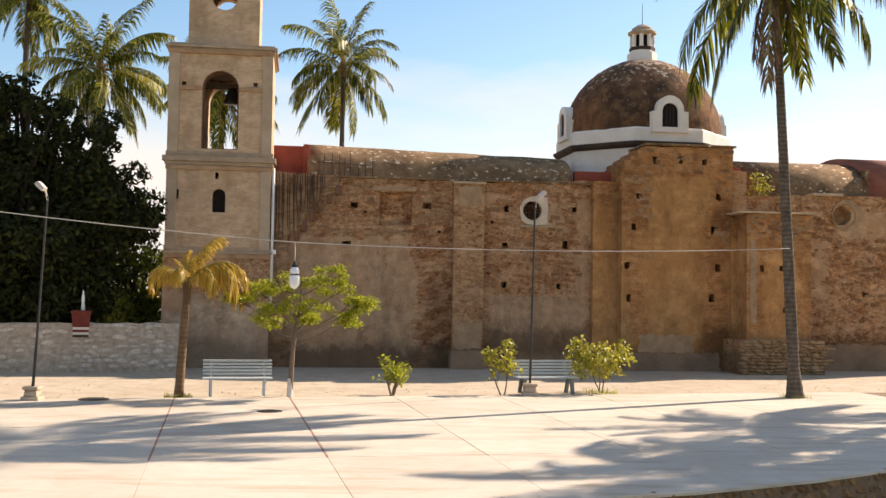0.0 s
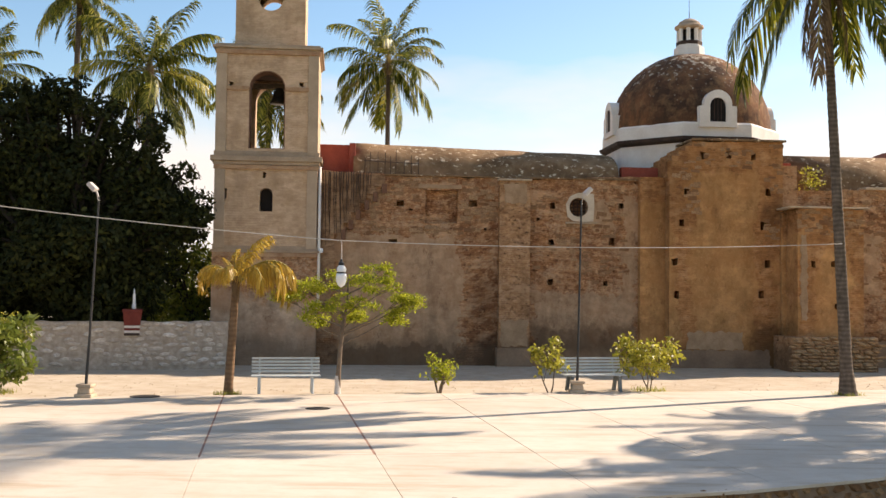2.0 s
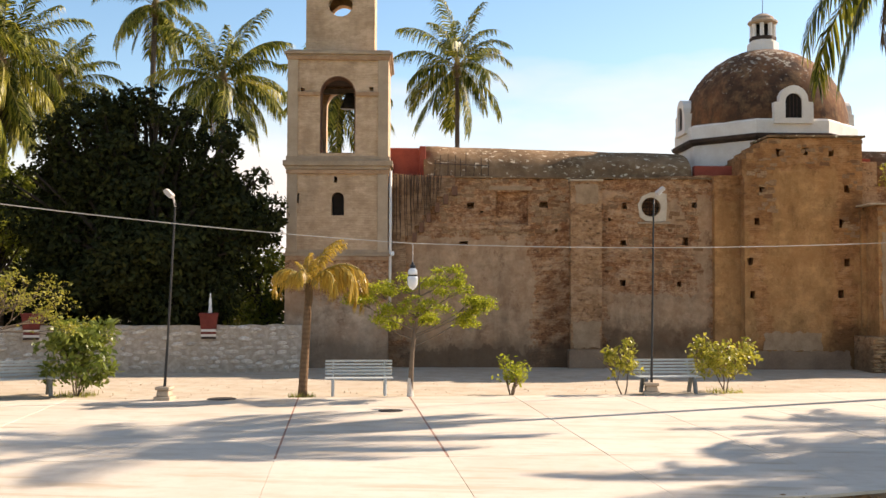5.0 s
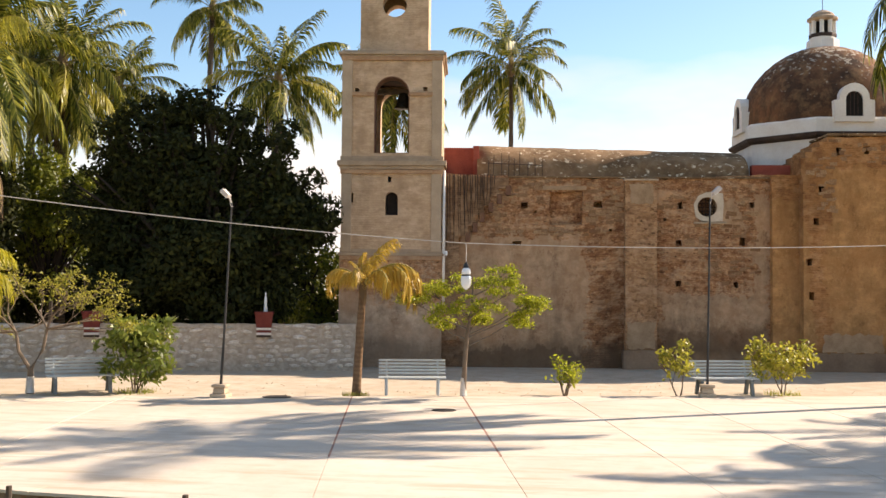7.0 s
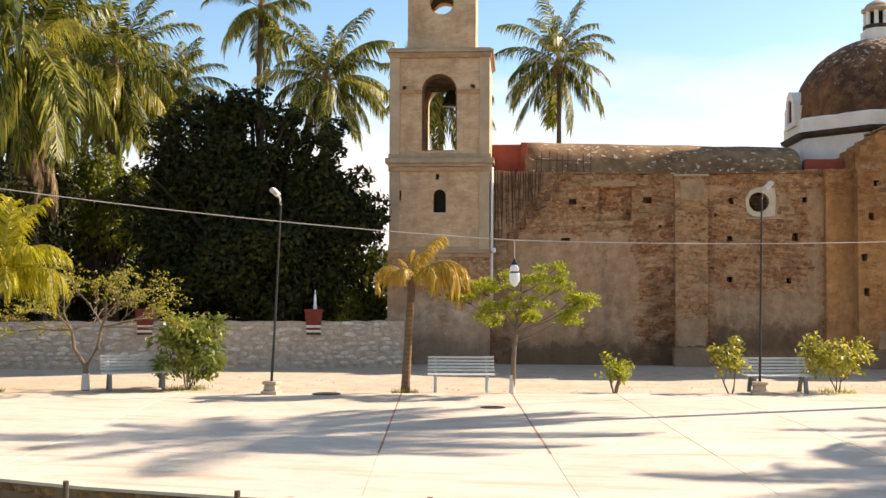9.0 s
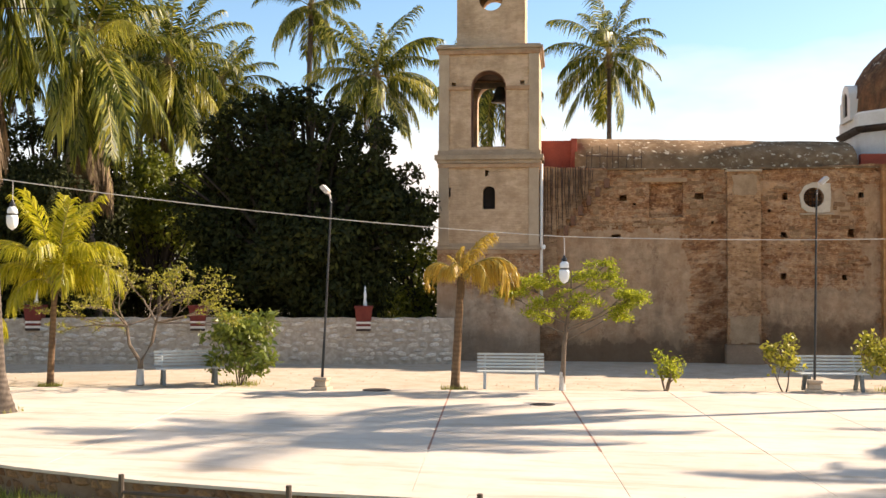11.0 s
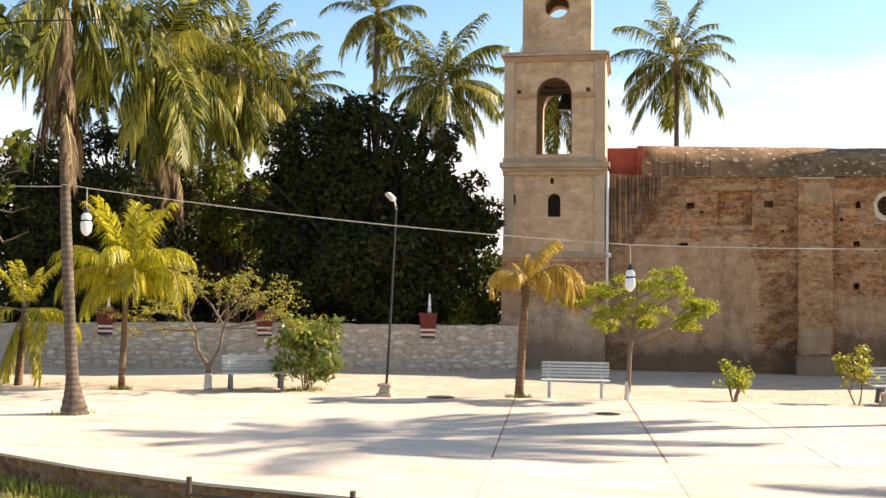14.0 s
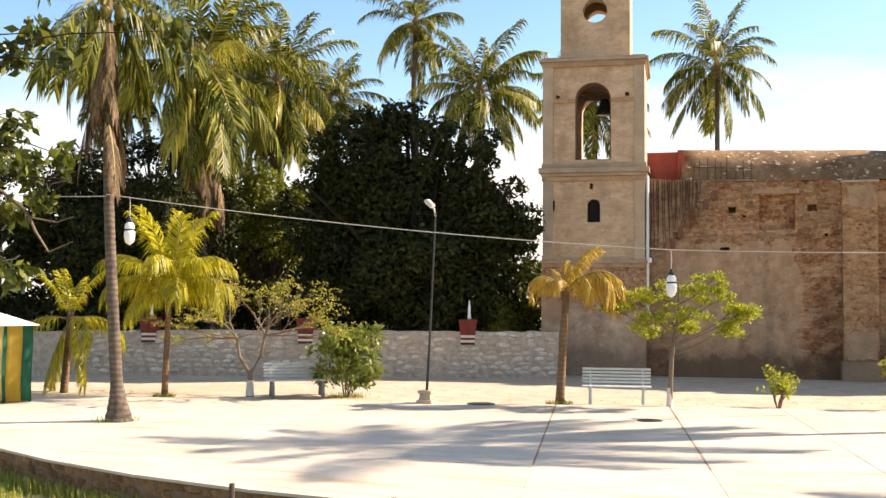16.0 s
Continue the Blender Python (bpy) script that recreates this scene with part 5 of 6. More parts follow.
def shrub(base, seed, height, width, material, leaf, stems, label, density=150, clump=0.28, n=16, low=0.35):
    rnd = random.Random(seed)
    t = thing("shrub", Matrix.Translation(base), label, "shrub")
    bm, tips = bmesh.new(), []
    for k in range(stems):
        a = 2 * math.pi * k / stems + rnd.uniform(-0.5, 0.5)
        limbs(bm, rnd, (0.04 * math.cos(a), 0.04 * math.sin(a), -0.05), (0.35 * math.cos(a), 0.35 * math.sin(a), 1), height * 0.42, 0.022, 2, tips, 0.6, 0.3)
    part("stem", bm, M_TWIG, t)
    cl = [((min(width / 2, max(-width / 2, p.x)), min(width / 2, max(-width / 2, p.y)), min(height - 0.1, max(0.2, p.z))), clump * rnd.uniform(0.7, 1.25)) for p in tips]
    for _ in range(n):
        z = rnd.uniform(low, 0.92)
        a, r = rnd.uniform(0, 6.28), width / 2 * math.sqrt(rnd.random()) * (1 - 0.5 * max(0.0, z - 0.5))
        cl.append(((r * math.cos(a), r * math.sin(a), z * height), clump * rnd.uniform(0.7, 1.2)))
    part("leaves", leaf_cloud("leaves", rnd, cl, density, leaf, material, 0.2, 0.2), None, t)
    return t


# coconut palms: two in the plaza, four unseen ones added on the right for their shade on the paving, the rest behind
# the wall and church
coconut_palm((9.49, 28.11, 0), (8.93, 28.3, 12.1), 4, 1.08, (0.0, 0.0), 0.165, plan=(("up", 3), ("high", 4), ("wide", 6), ("level", 5), ("low", 5), ("hang", 3)), nuts=5, skirt=3, label="tall coconut palm with slim leaning trunk on the plaza edge")
coconut_palm((16.9, 24.0, 0), (16.6, 24.0, 9.8), 14, 0.9, (0.2, 0.0), 0.18, plan=(("up", 3), ("high", 5), ("wide", 6), ("level", 5), ("low", 4), ("hang", 3)), nuts=3)
coconut_palm((19.8, 27.0, 0), (19.5, 27.0, 10.2), 10, 0.95, (0.2, 0.0), 0.18, plan=(("up", 3), ("high", 4), ("wide", 5), ("level", 4), ("low", 4), ("hang", 3)), nuts=3)
coconut_palm((20.1, 24.2, 0), (19.8, 24.3, 9.9), 15, 0.95, (0.2, 0.0), 0.18, plan=(("up", 3), ("high", 5), ("wide", 7), ("level", 7), ("low", 5), ("hang", 3)), nuts=3)
coconut_palm((19.6, 30.4, 0), (19.3, 30.4, 9.6), 9, 0.9, (0.2, 0.0), 0.18, plan=(("up", 3), ("high", 4), ("wide", 5), ("level", 4), ("low", 4), ("hang", 3)), nuts=3)
coconut_palm((-14.20, 18.57, 0), (-14.66, 18.45, 9.2), 6, 0.74, (-0.1, 0.0), 0.135, plan=(("up", 3), ("high", 4), ("wide", 3), ("level", 2), ("low", 3), ("hang", 5)), skirt=24, nuts=5, flare=1.9, low=2.4, label="coconut palm with a flared foot and dry skirt of fronds")
FARM = (("up", 5), ("high", 7), ("wide", 5), ("level", 5), ("low", 5), ("hang", 5), ("yellow", 2))
coconut_palm((-6.3, 59.7, 0), (-5.9, 59.7, 15.6), 31, 1.1, (0.15, 0), 0.19, (("up", 3), ("high", 5), ("wide", 6), ("level", 5), ("low", 5), ("hang", 3)))
coconut_palm((-12.6, 57.0, 0), (-12.3, 57.0, 13.6), 32, 1.0, (0.2, 0), 0.22, FARM)
coconut_palm((-15.8, 47.5, 0), (-15.8, 47.5, 12.6), 33, 0.98, (0.1, 0), 0.22, FARM, skirt=2)
coconut_palm((-19.6, 51.2, 0), (-20.6, 51.1, 17.2), 34, 0.86, (-0.5, 0), 0.2, (("up", 3), ("high", 4), ("wide", 5), ("level", 5), ("low", 5), ("hang", 3), ("yellow", 2)), nuts=8)
coconut_palm((-22.4, 44.7, 0), (-22.5, 44.7, 11.9), 35, 0.80, (0.2, 0), 0.22, FARM, skirt=3)
coconut_palm((-22.2, 39.2, 0), (-22.2, 39.2, 11.8), 36, 1.0, (0.2, 0), 0.24, FARM + (("yellow", 7), ("hang", 6)), skirt=12, low=1.5)
coconut_palm((-21.0, 32.8, 0), (-21.9, 33.0, 11.3), 37, 1.22, (-0.3, 0), 0.2, (("up", 5), ("high", 6), ("wide", 3), ("level", 3), ("low", 6), ("hang", 17), ("yellow", 8)), skirt=34, low=3.2)
coconut_palm((-27.5, 35.5, 0), (-27.4, 35.5, 11.6), 38, 0.8, (-0.3, 0), 0.22, (("up", 4), ("high", 4), ("wide", 4), ("level", 3), ("low", 4), ("hang", 4), ("yellow", 4)), skirt=6)
coconut_palm((-25.8, 42.0, 0), (-25.3, 42.0, 12.9), 39, 0.75, (0.3, 0), 0.24, FARM, skirt=4)

# the great dark tree and lighter growth behind the wall
rt = random.Random(77)
cl = cluster(rt, (-0.2, 0, 4.6), (3.9, 2.4, 3.0), 60, 1.0, 1.5)
cl += cluster(rt, (-0.7, 0, 8.0), (2.7, 1.6, 1.7), 30, 0.6, 1.0)
cl += cluster(rt, (3.3, 0, 5.2), (1.6, 1.4, 2.0), 22, 0.4, 0.8)
cl += cluster(rt, (-3.7, 0, 4.2), (1.3, 1.5, 2.8), 22, 0.6, 1.0)
cl += cluster(rt, (-3.0, 0, 6.9), (1.5, 1.2, 1.3), 18, 0.5, 0.9)
cl += cluster(rt, (1.9, 0, 7.0), (1.4, 1.2, 1.1), 16, 0.4, 0.75)
cl += cluster(rt, (-1.3, 0, 9.4), (1.3, 1.0, 0.8), 11, 0.3, 0.6)
cl += cluster(rt, (-0.4, -0.3, 2.4), (4.3, 2.4, 1.3), 44, 0.8, 1.2)
for k in range(54):
    turn_c = math.pi * (0.08 + 0.84 * (k + rt.uniform(-0.4, 0.4)) / 53)
    out_c = 0.92 + 0.10 * math.cos(turn_c - 1.95) + 0.07 * math.sin(9 * turn_c + 0.6) + rt.uniform(-0.07, 0.12)
    cl.append(((-0.3 + 4.65 * math.cos(turn_c) * out_c, rt.uniform(-1.2, 1.2), 4.7 + 4.8 * math.sin(turn_c) * out_c), rt.uniform(0.22, 0.60)))
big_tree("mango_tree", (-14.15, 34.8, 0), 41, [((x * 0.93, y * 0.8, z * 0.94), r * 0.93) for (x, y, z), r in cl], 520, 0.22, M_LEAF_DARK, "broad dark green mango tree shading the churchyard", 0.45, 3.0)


def green_tree(base, seed, wide, tall, n, material, label, per=420):
    r = random.Random(seed)
    c = cluster(r, (0, 0, tall * 0.60), (wide, wide * 0.6, tall * 0.36), n, 0.45, 0.9) + cluster(r, (0, 0, 1.7), (wide * 1.05, wide * 0.5, 1.2), n * 2 // 3, 0.6, 0.95)
    return big_tree("green_tree", base, seed, c, per, 0.2, material, label, 0.2, tall * 0.4)


rl = random.Random(42)
big_tree("green_tree", (-21.7, 37.6, 0), 42, cluster(rl, (-0.3, 0, 6.1), (2.6, 1.2, 1.9), 46, 0.5, 0.85) + cluster(rl, (-1.2, 0.2, 3.6), (2.4, 0.7, 1.4), 22, 0.5, 0.8), 420, 0.21, M_LEAF_MID, "green leafy tree behind the wall", 0.18, 2.6)
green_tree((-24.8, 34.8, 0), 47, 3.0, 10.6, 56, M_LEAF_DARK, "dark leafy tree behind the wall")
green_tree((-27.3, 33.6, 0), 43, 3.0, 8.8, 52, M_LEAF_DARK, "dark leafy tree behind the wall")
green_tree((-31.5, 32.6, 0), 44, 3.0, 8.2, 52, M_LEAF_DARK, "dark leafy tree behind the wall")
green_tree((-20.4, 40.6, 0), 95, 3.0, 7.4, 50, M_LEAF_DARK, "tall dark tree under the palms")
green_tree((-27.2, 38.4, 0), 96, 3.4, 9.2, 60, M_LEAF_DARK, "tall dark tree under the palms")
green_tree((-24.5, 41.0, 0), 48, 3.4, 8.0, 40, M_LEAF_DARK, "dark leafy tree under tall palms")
green_tree((-31.0, 40.0, 0), 49, 3.6, 8.5, 40, M_LEAF_MID, "leafy green tree under tall palms")
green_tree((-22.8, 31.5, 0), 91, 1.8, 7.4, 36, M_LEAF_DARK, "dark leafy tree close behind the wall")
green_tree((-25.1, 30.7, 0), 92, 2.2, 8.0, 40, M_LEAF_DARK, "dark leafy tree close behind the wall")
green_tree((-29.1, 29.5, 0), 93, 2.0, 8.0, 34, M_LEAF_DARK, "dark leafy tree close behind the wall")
green_tree((-33.5, 28.5, 0), 94, 2.2, 7.5, 30, M_LEAF_MID, "leafy green tree close behind the wall")
green_tree((-10.7, 37.2, 0), 45, 0.95, 4.6, 14, M_LEAF_MID, "small green tree beside the tower", 330)
green_tree((-13.4, 40.2, 0), 97, 2.6, 4.8, 30, M_LEAF_MID, "low leafy tree behind the mango tree", 330)

# mango tree at the garden's edge; its sparse bough hangs over the plaza
BOUGH = Vector((-13.4, 9.4, -0.45))
R_B = random.Random(46)
t_b = thing("mango_tree", Matrix.Translation(BOUGH), "mango tree with sparse glossy leaves on a hanging bough", "tree")
bm_b = bmesh.new()
tube(bm_b, [(0, 0, -0.3), (0.05, 0, 1.0), (0.1, 0.05, 2.4), (0.3, 0.1, 3.6)], [0.34, 0.26, 0.23, 0.2], 10)
twigs = []
for end, thick in (((3.2, 1.0, 6.9), 0.06), ((3.7, 1.0, 5.0), 0.04), ((4.3, 1.4, 4.6), 0.03), ((3.6, 1.0, 3.7), 0.03), ((1.2, -0.6, 7.2), 0.08), ((-1.5, 0.4, 6.4), 0.09), ((0.6, 1.2, 6.2), 0.08)):
    a_b, b_b = Vector((0.3, 0.1, 3.5)), Vector(end)
    mid_b = a_b.lerp(b_b, 0.55) + Vector((0, 0, 0.5))
    tube(bm_b, [a_b, a_b.lerp(mid_b, 0.5) + Vector((0, 0, 0.15)), mid_b, mid_b.lerp(b_b, 0.6) + Vector((0, 0, 0.05)), b_b], [thick * 1.6, thick * 1.2, thick * 0.8, thick * 0.45, thick * 0.2], 7)
    for f in (0.35, 0.6, 0.85, 1.0):
        q = mid_b.lerp(b_b, f)
        for _ in range(3):
            w = q + Vector((R_B.uniform(-0.5, 0.5), R_B.uniform(-0.4, 0.4), R_B.uniform(-0.45, 0.25)))
            tube(bm_b, [q, q.lerp(w, 0.6) + Vector((0, 0, 0.06)), w], [thick * 0.3, 0.009, 0.005], 4)
            twigs.append((tuple(w), R_B.uniform(0.14, 0.3)))
SPRAYS = (((3.6, 1.6, 6.6), 0.34), ((4.04, 1.6, 6.2), 0.28), ((3.2, 1.6, 6.3), 0.34), ((5.4, 2.1, 6.6), 0.26), ((3.3, 1.6, 5.4), 0.30), ((4.0, 1.6, 4.95), 0.24), ((3.5, 1.5, 4.8), 0.26), ((3.1, 1.6, 4.2), 0.32), ((3.3, 1.6, 3.4), 0.32), ((3.0, 1.5, 5.0), 0.28))
for end, r in SPRAYS:
    q, w = Vector((2.2, 0.8, 0.5 * end[2] + 2.9)), Vector(end)
    tube(bm_b, [Vector((0.3, 0.1, 3.5)).lerp(q, 0.5) + Vector((0, 0, 0.3)), q, q.lerp(w, 0.6) + Vector((0, 0, 0.1)), w], [0.024, 0.018, 0.012, 0.005], 5)
part("trunk", bm_b, M_BARK, t_b)
bm_d = tube(bmesh.new(), [(2.4, 1.3, 4.9), (3.03, 1.6, 4.5), (3.44, 1.6, 4.23), (3.6, 1.6, 3.96), (3.82, 1.6, 3.69), (4.2, 1.6, 3.82)], [0.03, 0.026, 0.022, 0.018, 0.014, 0.006], 6)
tube(bm_d, [(3.5, 1.6, 4.15), (3.9, 1.65, 4.08), (4.2, 1.6, 4.14)], [0.016, 0.012, 0.006], 5)
part("dead_twig", bm_d, M_TWIG, t_b, "pale bare twig")
part("leaf_sprays", leaf_cloud("leaf_sprays", R_B, SPRAYS, 620, 0.21, M_LEAF_MANGO, 0.8, 0.2), None, t_b)
part("crown", leaf_cloud("crown", R_B, twigs + [((0.5, 0.2, 6.6), 1.1), ((-0.8, 0.0, 5.8), 1.1), ((1.4, 0.3, 6.9), 0.8)], 700, 0.15, M_LEAF_MANGO, 0.7, 0.1), None, t_b)

# small trees and shrubs of the plaza edge
def small_tree(base, seed, fork, reach, depth, material, leaf, density, clump, label, radius=0.06, lime=0.45, stems=(), bark=None, clumps=(), flat=1.0):
    """reach: limbs from the fork, as way and length; stems: bent stems from the fork to a point, with the ways of the limbs there."""
    rnd = random.Random(seed)
    t = thing("small_tree", Matrix.Translation(base), label, "tree")
    bm, tips = bmesh.new(), []
    f = Vector(fork)
    tube(bm, [(0, 0, -0.1), (f.x * 0.2, 0, f.z * 0.35), (f.x * 0.5, f.y, f.z * 0.7), f], [radius * 1.4, radius * 1.15, radius, radius * 0.9], 9)
    for way, length in reach:
        limbs(bm, rnd, f - Vector((0, 0, 0.03)), way, length, radius * 0.6, depth, tips, 0.62, 0.10)
    for end, ways in stems:
        e = Vector(end)
        m = f.lerp(e, 0.45) + Vector((e.x * 0.35, 0, 0.0))
        tube(bm, [f - Vector((0, 0, 0.04)), m, e], [radius * 0.75, radius * 0.6, radius * 0.5], 8)
        for way in ways:
            limbs(bm, rnd, e - Vector((0, 0, 0.02)), way, 1.15, radius * 0.42, depth, tips, 0.5, -0.01)
    if clumps:
        top = f + Vector((0.12, 0.05, 1.35))
        tube(bm, [f - Vector((0, 0, 0.05)), f.lerp(top, 0.5) + Vector((0.05, 0, 0)), top], [radius * 0.85, radius * 0.6, radius * 0.2], 7)
    for end, r in clumps:
        e = Vector(end)
        rise = min(f.z + 1.1, max(0.75, e.z - 0.10 - 0.45 * math.hypot(e.x, e.y)))
        a = Vector((f.x * min(1.0, rise / f.z), f.y, rise))
        m = a.lerp(e, 0.5) + Vector((rnd.uniform(-0.06, 0.06), rnd.uniform(-0.06, 0.06), -0.05))
        tube(bm, [a, m, e], [radius * 0.42, radius * 0.28, radius * 0.10], 6)
        for _ in range(7):
            w = e + Vector((rnd.uniform(-r, r), rnd.uniform(-r, r), rnd.uniform(-0.5 * r, 0.6 * r)))
            tube(bm, [m.lerp(e, 0.6), e.lerp(w, 0.5), w], [radius * 0.16, radius * 0.10, radius * 0.05], 4)
            tips.append(w)
    for v in [*(v.co for v in bm.verts), *tips]:
        v.z = v.z if v.z < fork[2] + 0.9 else fork[2] + 0.9 + (v.z - fork[2] - 0.9) * flat
    part("trunk", bm, bark or M_TWIG, t)
    part("lime_coat", lathe(bmesh.new(), [(radius * 1.6, 0.0), (radius * 1.45, 0.1), (radius * 1.25, lime), (radius, lime + 0.01)], 12), M_LIME, t, "whitewashed trunk foot")
    cl = [(tuple(p), clump * rnd.uniform(0.6, 1.3)) for p in tips]
    part("leaves", leaf_cloud("leaves", rnd, cl, density, leaf, material, 0.1, 0.1, 0.45), None, t)
    return t


small_tree((-3.78, 26.34, 0), 51, (0.10, 0.02, 1.65), (), 2, M_LEAF_LIGHT, 0.072, 1700, 0.29, "slender young tree with light green leaves and limewashed foot", 0.055,
           clumps=(((0.3, 0.2, 2.95), 0.42), ((-0.45, 0.1, 2.85), 0.38), ((0.95, -0.2, 3.0), 0.36), ((1.15, 0.1, 2.62), 0.42), ((1.5, 0.0, 2.3), 0.32), ((1.85, 0.1, 2.40), 0.20), ((-1.25, -0.1, 2.35), 0.34), ((-0.85, 0.3, 2.55), 0.34), ((0.6, -0.4, 2.35), 0.40), ((-0.25, -0.3, 2.25), 0.36), ((1.35, 0.2, 1.95), 0.26), ((-0.6, 0.0, 1.8), 0.24), ((0.35, 0.4, 1.95), 0.26)))
small_tree((-14.6, 24.55, 0), 57, (0.0, 0.0, 0.62), (), 4, M_LEAF_YEL, 0.07, 150, 0.15, "forked spreading tree, half bare, with limewashed foot", 0.075, 0.4, flat=0.70,
           stems=(((-0.42, 0.0, 1.55), ((-1, 0.1, 0.05), (-0.8, -0.5, 0.12), (0.4, 0.6, 0.25), (-0.6, 0.5, 0.3), (0.1, -0.7, 0.3))), ((0.38, 0.1, 1.68), ((1, 0.1, 0.0), (0.9, -0.5, 0.12), (0.7, 0.6, 0.2), (0.2, -0.4, 0.6), (-0.5, 0.2, 0.5)))))
shrub((-12.2, 25.45, 0), 61, 2.0, 1.9, M_LEAF_BUSH, 0.19, 5, "dense green shrub beside a bench", 320, 0.28, 54, 0.08)
shrub((4.37, 28.75, 0), 62, 1.5, 1.8, M_LEAF_YEL, 0.14, 3, "yellow-green croton shrub beside a bench", 330, 0.27, 30)
shrub((1.64, 27.9, 0), 63, 1.45, 0.75, M_LEAF_YEL, 0.13, 2, "small upright yellow-green shrub", 380, 0.2, 14)
shrub((-1.27, 27.4, 0), 64, 1.0, 1.3, M_LEAF_LIGHT, 0.11, 7, "low sparse shrub with bare twigs and thin leaves", 50, 0.20, 4)

young_palm((-6.47, 25.92, 0), (-6.32, 25.95, 2.75), 71, "o", ((0, 20, 0.85), (0, -20, 0.9), (0, 70, 0.6), (0, 300, 0.65), (0, 150, 0.5), (2, 5, 1.3), (2, -18, 1.15), (3, 22, 1.2), (3, -5, 1.1), (1, 185, 0.75), (1, 205, 0.7), (2, 168, 0.85), (3, 195, 0.6), (1, 270, 0.7), (1, 95, 0.7), (2, 320, 0.9), (1, 235, 0.6)), 0.10, "young palm with ochre drooping fronds")
young_palm((-16.72, 23.72, 0), (-16.68, 23.8, 2.6), 72, "y", ((0, 20, 1.2), (0, 80, 1.1), (0, 140, 1.25), (0, 200, 1.15), (0, 260, 1.2), (0, 320, 1.1), (1, 0, 1.1), (1, 45, 1.0), (1, 100, 1.0), (1, 150, 1.1), (1, 195, 1.15), (1, 240, 1.0), (1, 290, 1.1), (1, 330, 1.1), (2, 15, 1.0), (2, 70, 0.9), (2, 130, 1.0), (2, 180, 1.1), (2, 220, 1.0), (2, 310, 1.0), (2, 350, 1.05), (3, 30, 0.8), (3, 170, 0.9), (3, 265, 0.8)), 0.078, "young palm with bright yellow-green feather fronds")
young_palm((-19.85, 23.5, 0), (-19.75, 23.6, 2.0), 73, "h", ((0, 30, 0.85), (0, 100, 0.7), (0, 160, 0.8), (0, 230, 0.75), (0, 300, 0.8), (3, 20, 0.95), (3, 50, 0.9), (3, 200, 0.9), (3, 330, 0.95), (2, 185, 1.1), (2, 230, 1.1), (1, 350, 1.0)), 0.095, "young palm with hanging half-dry fronds")


def tuft(base, seed, n, height, label):
    """A plant that roots in the brickwork."""
    rnd = random.Random(seed)
    t = thing("wall_plant", Matrix.Translation(base), label, "plant")
    part("leaves", leaf_cloud("leaves", rnd, [((rnd.uniform(-.38, .38), rnd.uniform(-.1, .15), rnd.uniform(0.05, height)), 0.22) for _ in range(n)], 190, 0.13, M_LEAF_YEL), None, t)
    return t


tuft(CH @ Vector((11.35, -0.4, 6.45)), 81, 24, 0.75, "yellow-green plant rooted in the church wall")


def grass():
    gen = np.random.default_rng(4)
    quads = []
    for _ in range(22000):
        a = gen.uniform(math.radians(222), math.radians(285))
        r = PLAZA_R + 0.06 + 2.6 * gen.random() ** 1.4
        p = Vector((PLAZA_C.x + r * math.cos(a), PLAZA_C.y + r * math.sin(a), -STEP - 0.04))
        if noise.noise((p.x * 0.7, p.y * 0.7, 0.0)) + gen.uniform(-0.2, 0.2) < -0.02 and r > PLAZA_R + 0.35:
            continue
        h = gen.uniform(0.05, 0.16) * (1.7 if r < PLAZA_R + 0.4 else 1.0)
        d = Vector((gen.normal(), gen.normal(), 0)).normalized() * 0.016
        lean = Vector((gen.normal(), gen.normal(), 0)) * 0.05
        quads.append((p - d, p + d, p + lean + Vector((0, 0, h))))
    for bx, by, br in ((9.49, 28.11, 0.45), (-14.32, 18.57, 0.5), (-16.72, 23.72, 0.3), (-6.47, 25.92, 0.35), (4.37, 28.75, 0.5), (-12.2, 25.45, 0.6)):
        for _ in range(160):
            a, r = gen.uniform(0, 6.28), br * gen.uniform(0.35, 1.0)
            p = Vector((bx + r * math.cos(a), by + r * math.sin(a), -0.03))
            d = Vector((gen.normal(), gen.normal(), 0)).normalized() * 0.01
            quads.append((p - d, p + d, p + Vector((gen.normal() * 0.04, gen.normal() * 0.04, gen.uniform(0.06, 0.16)))))
    ob = new("grass", strips("grass", quads, M_GRASS))
    tagged(ob, "short tufted grass along the stone kerb", "grass", kind="stuff")


grass()

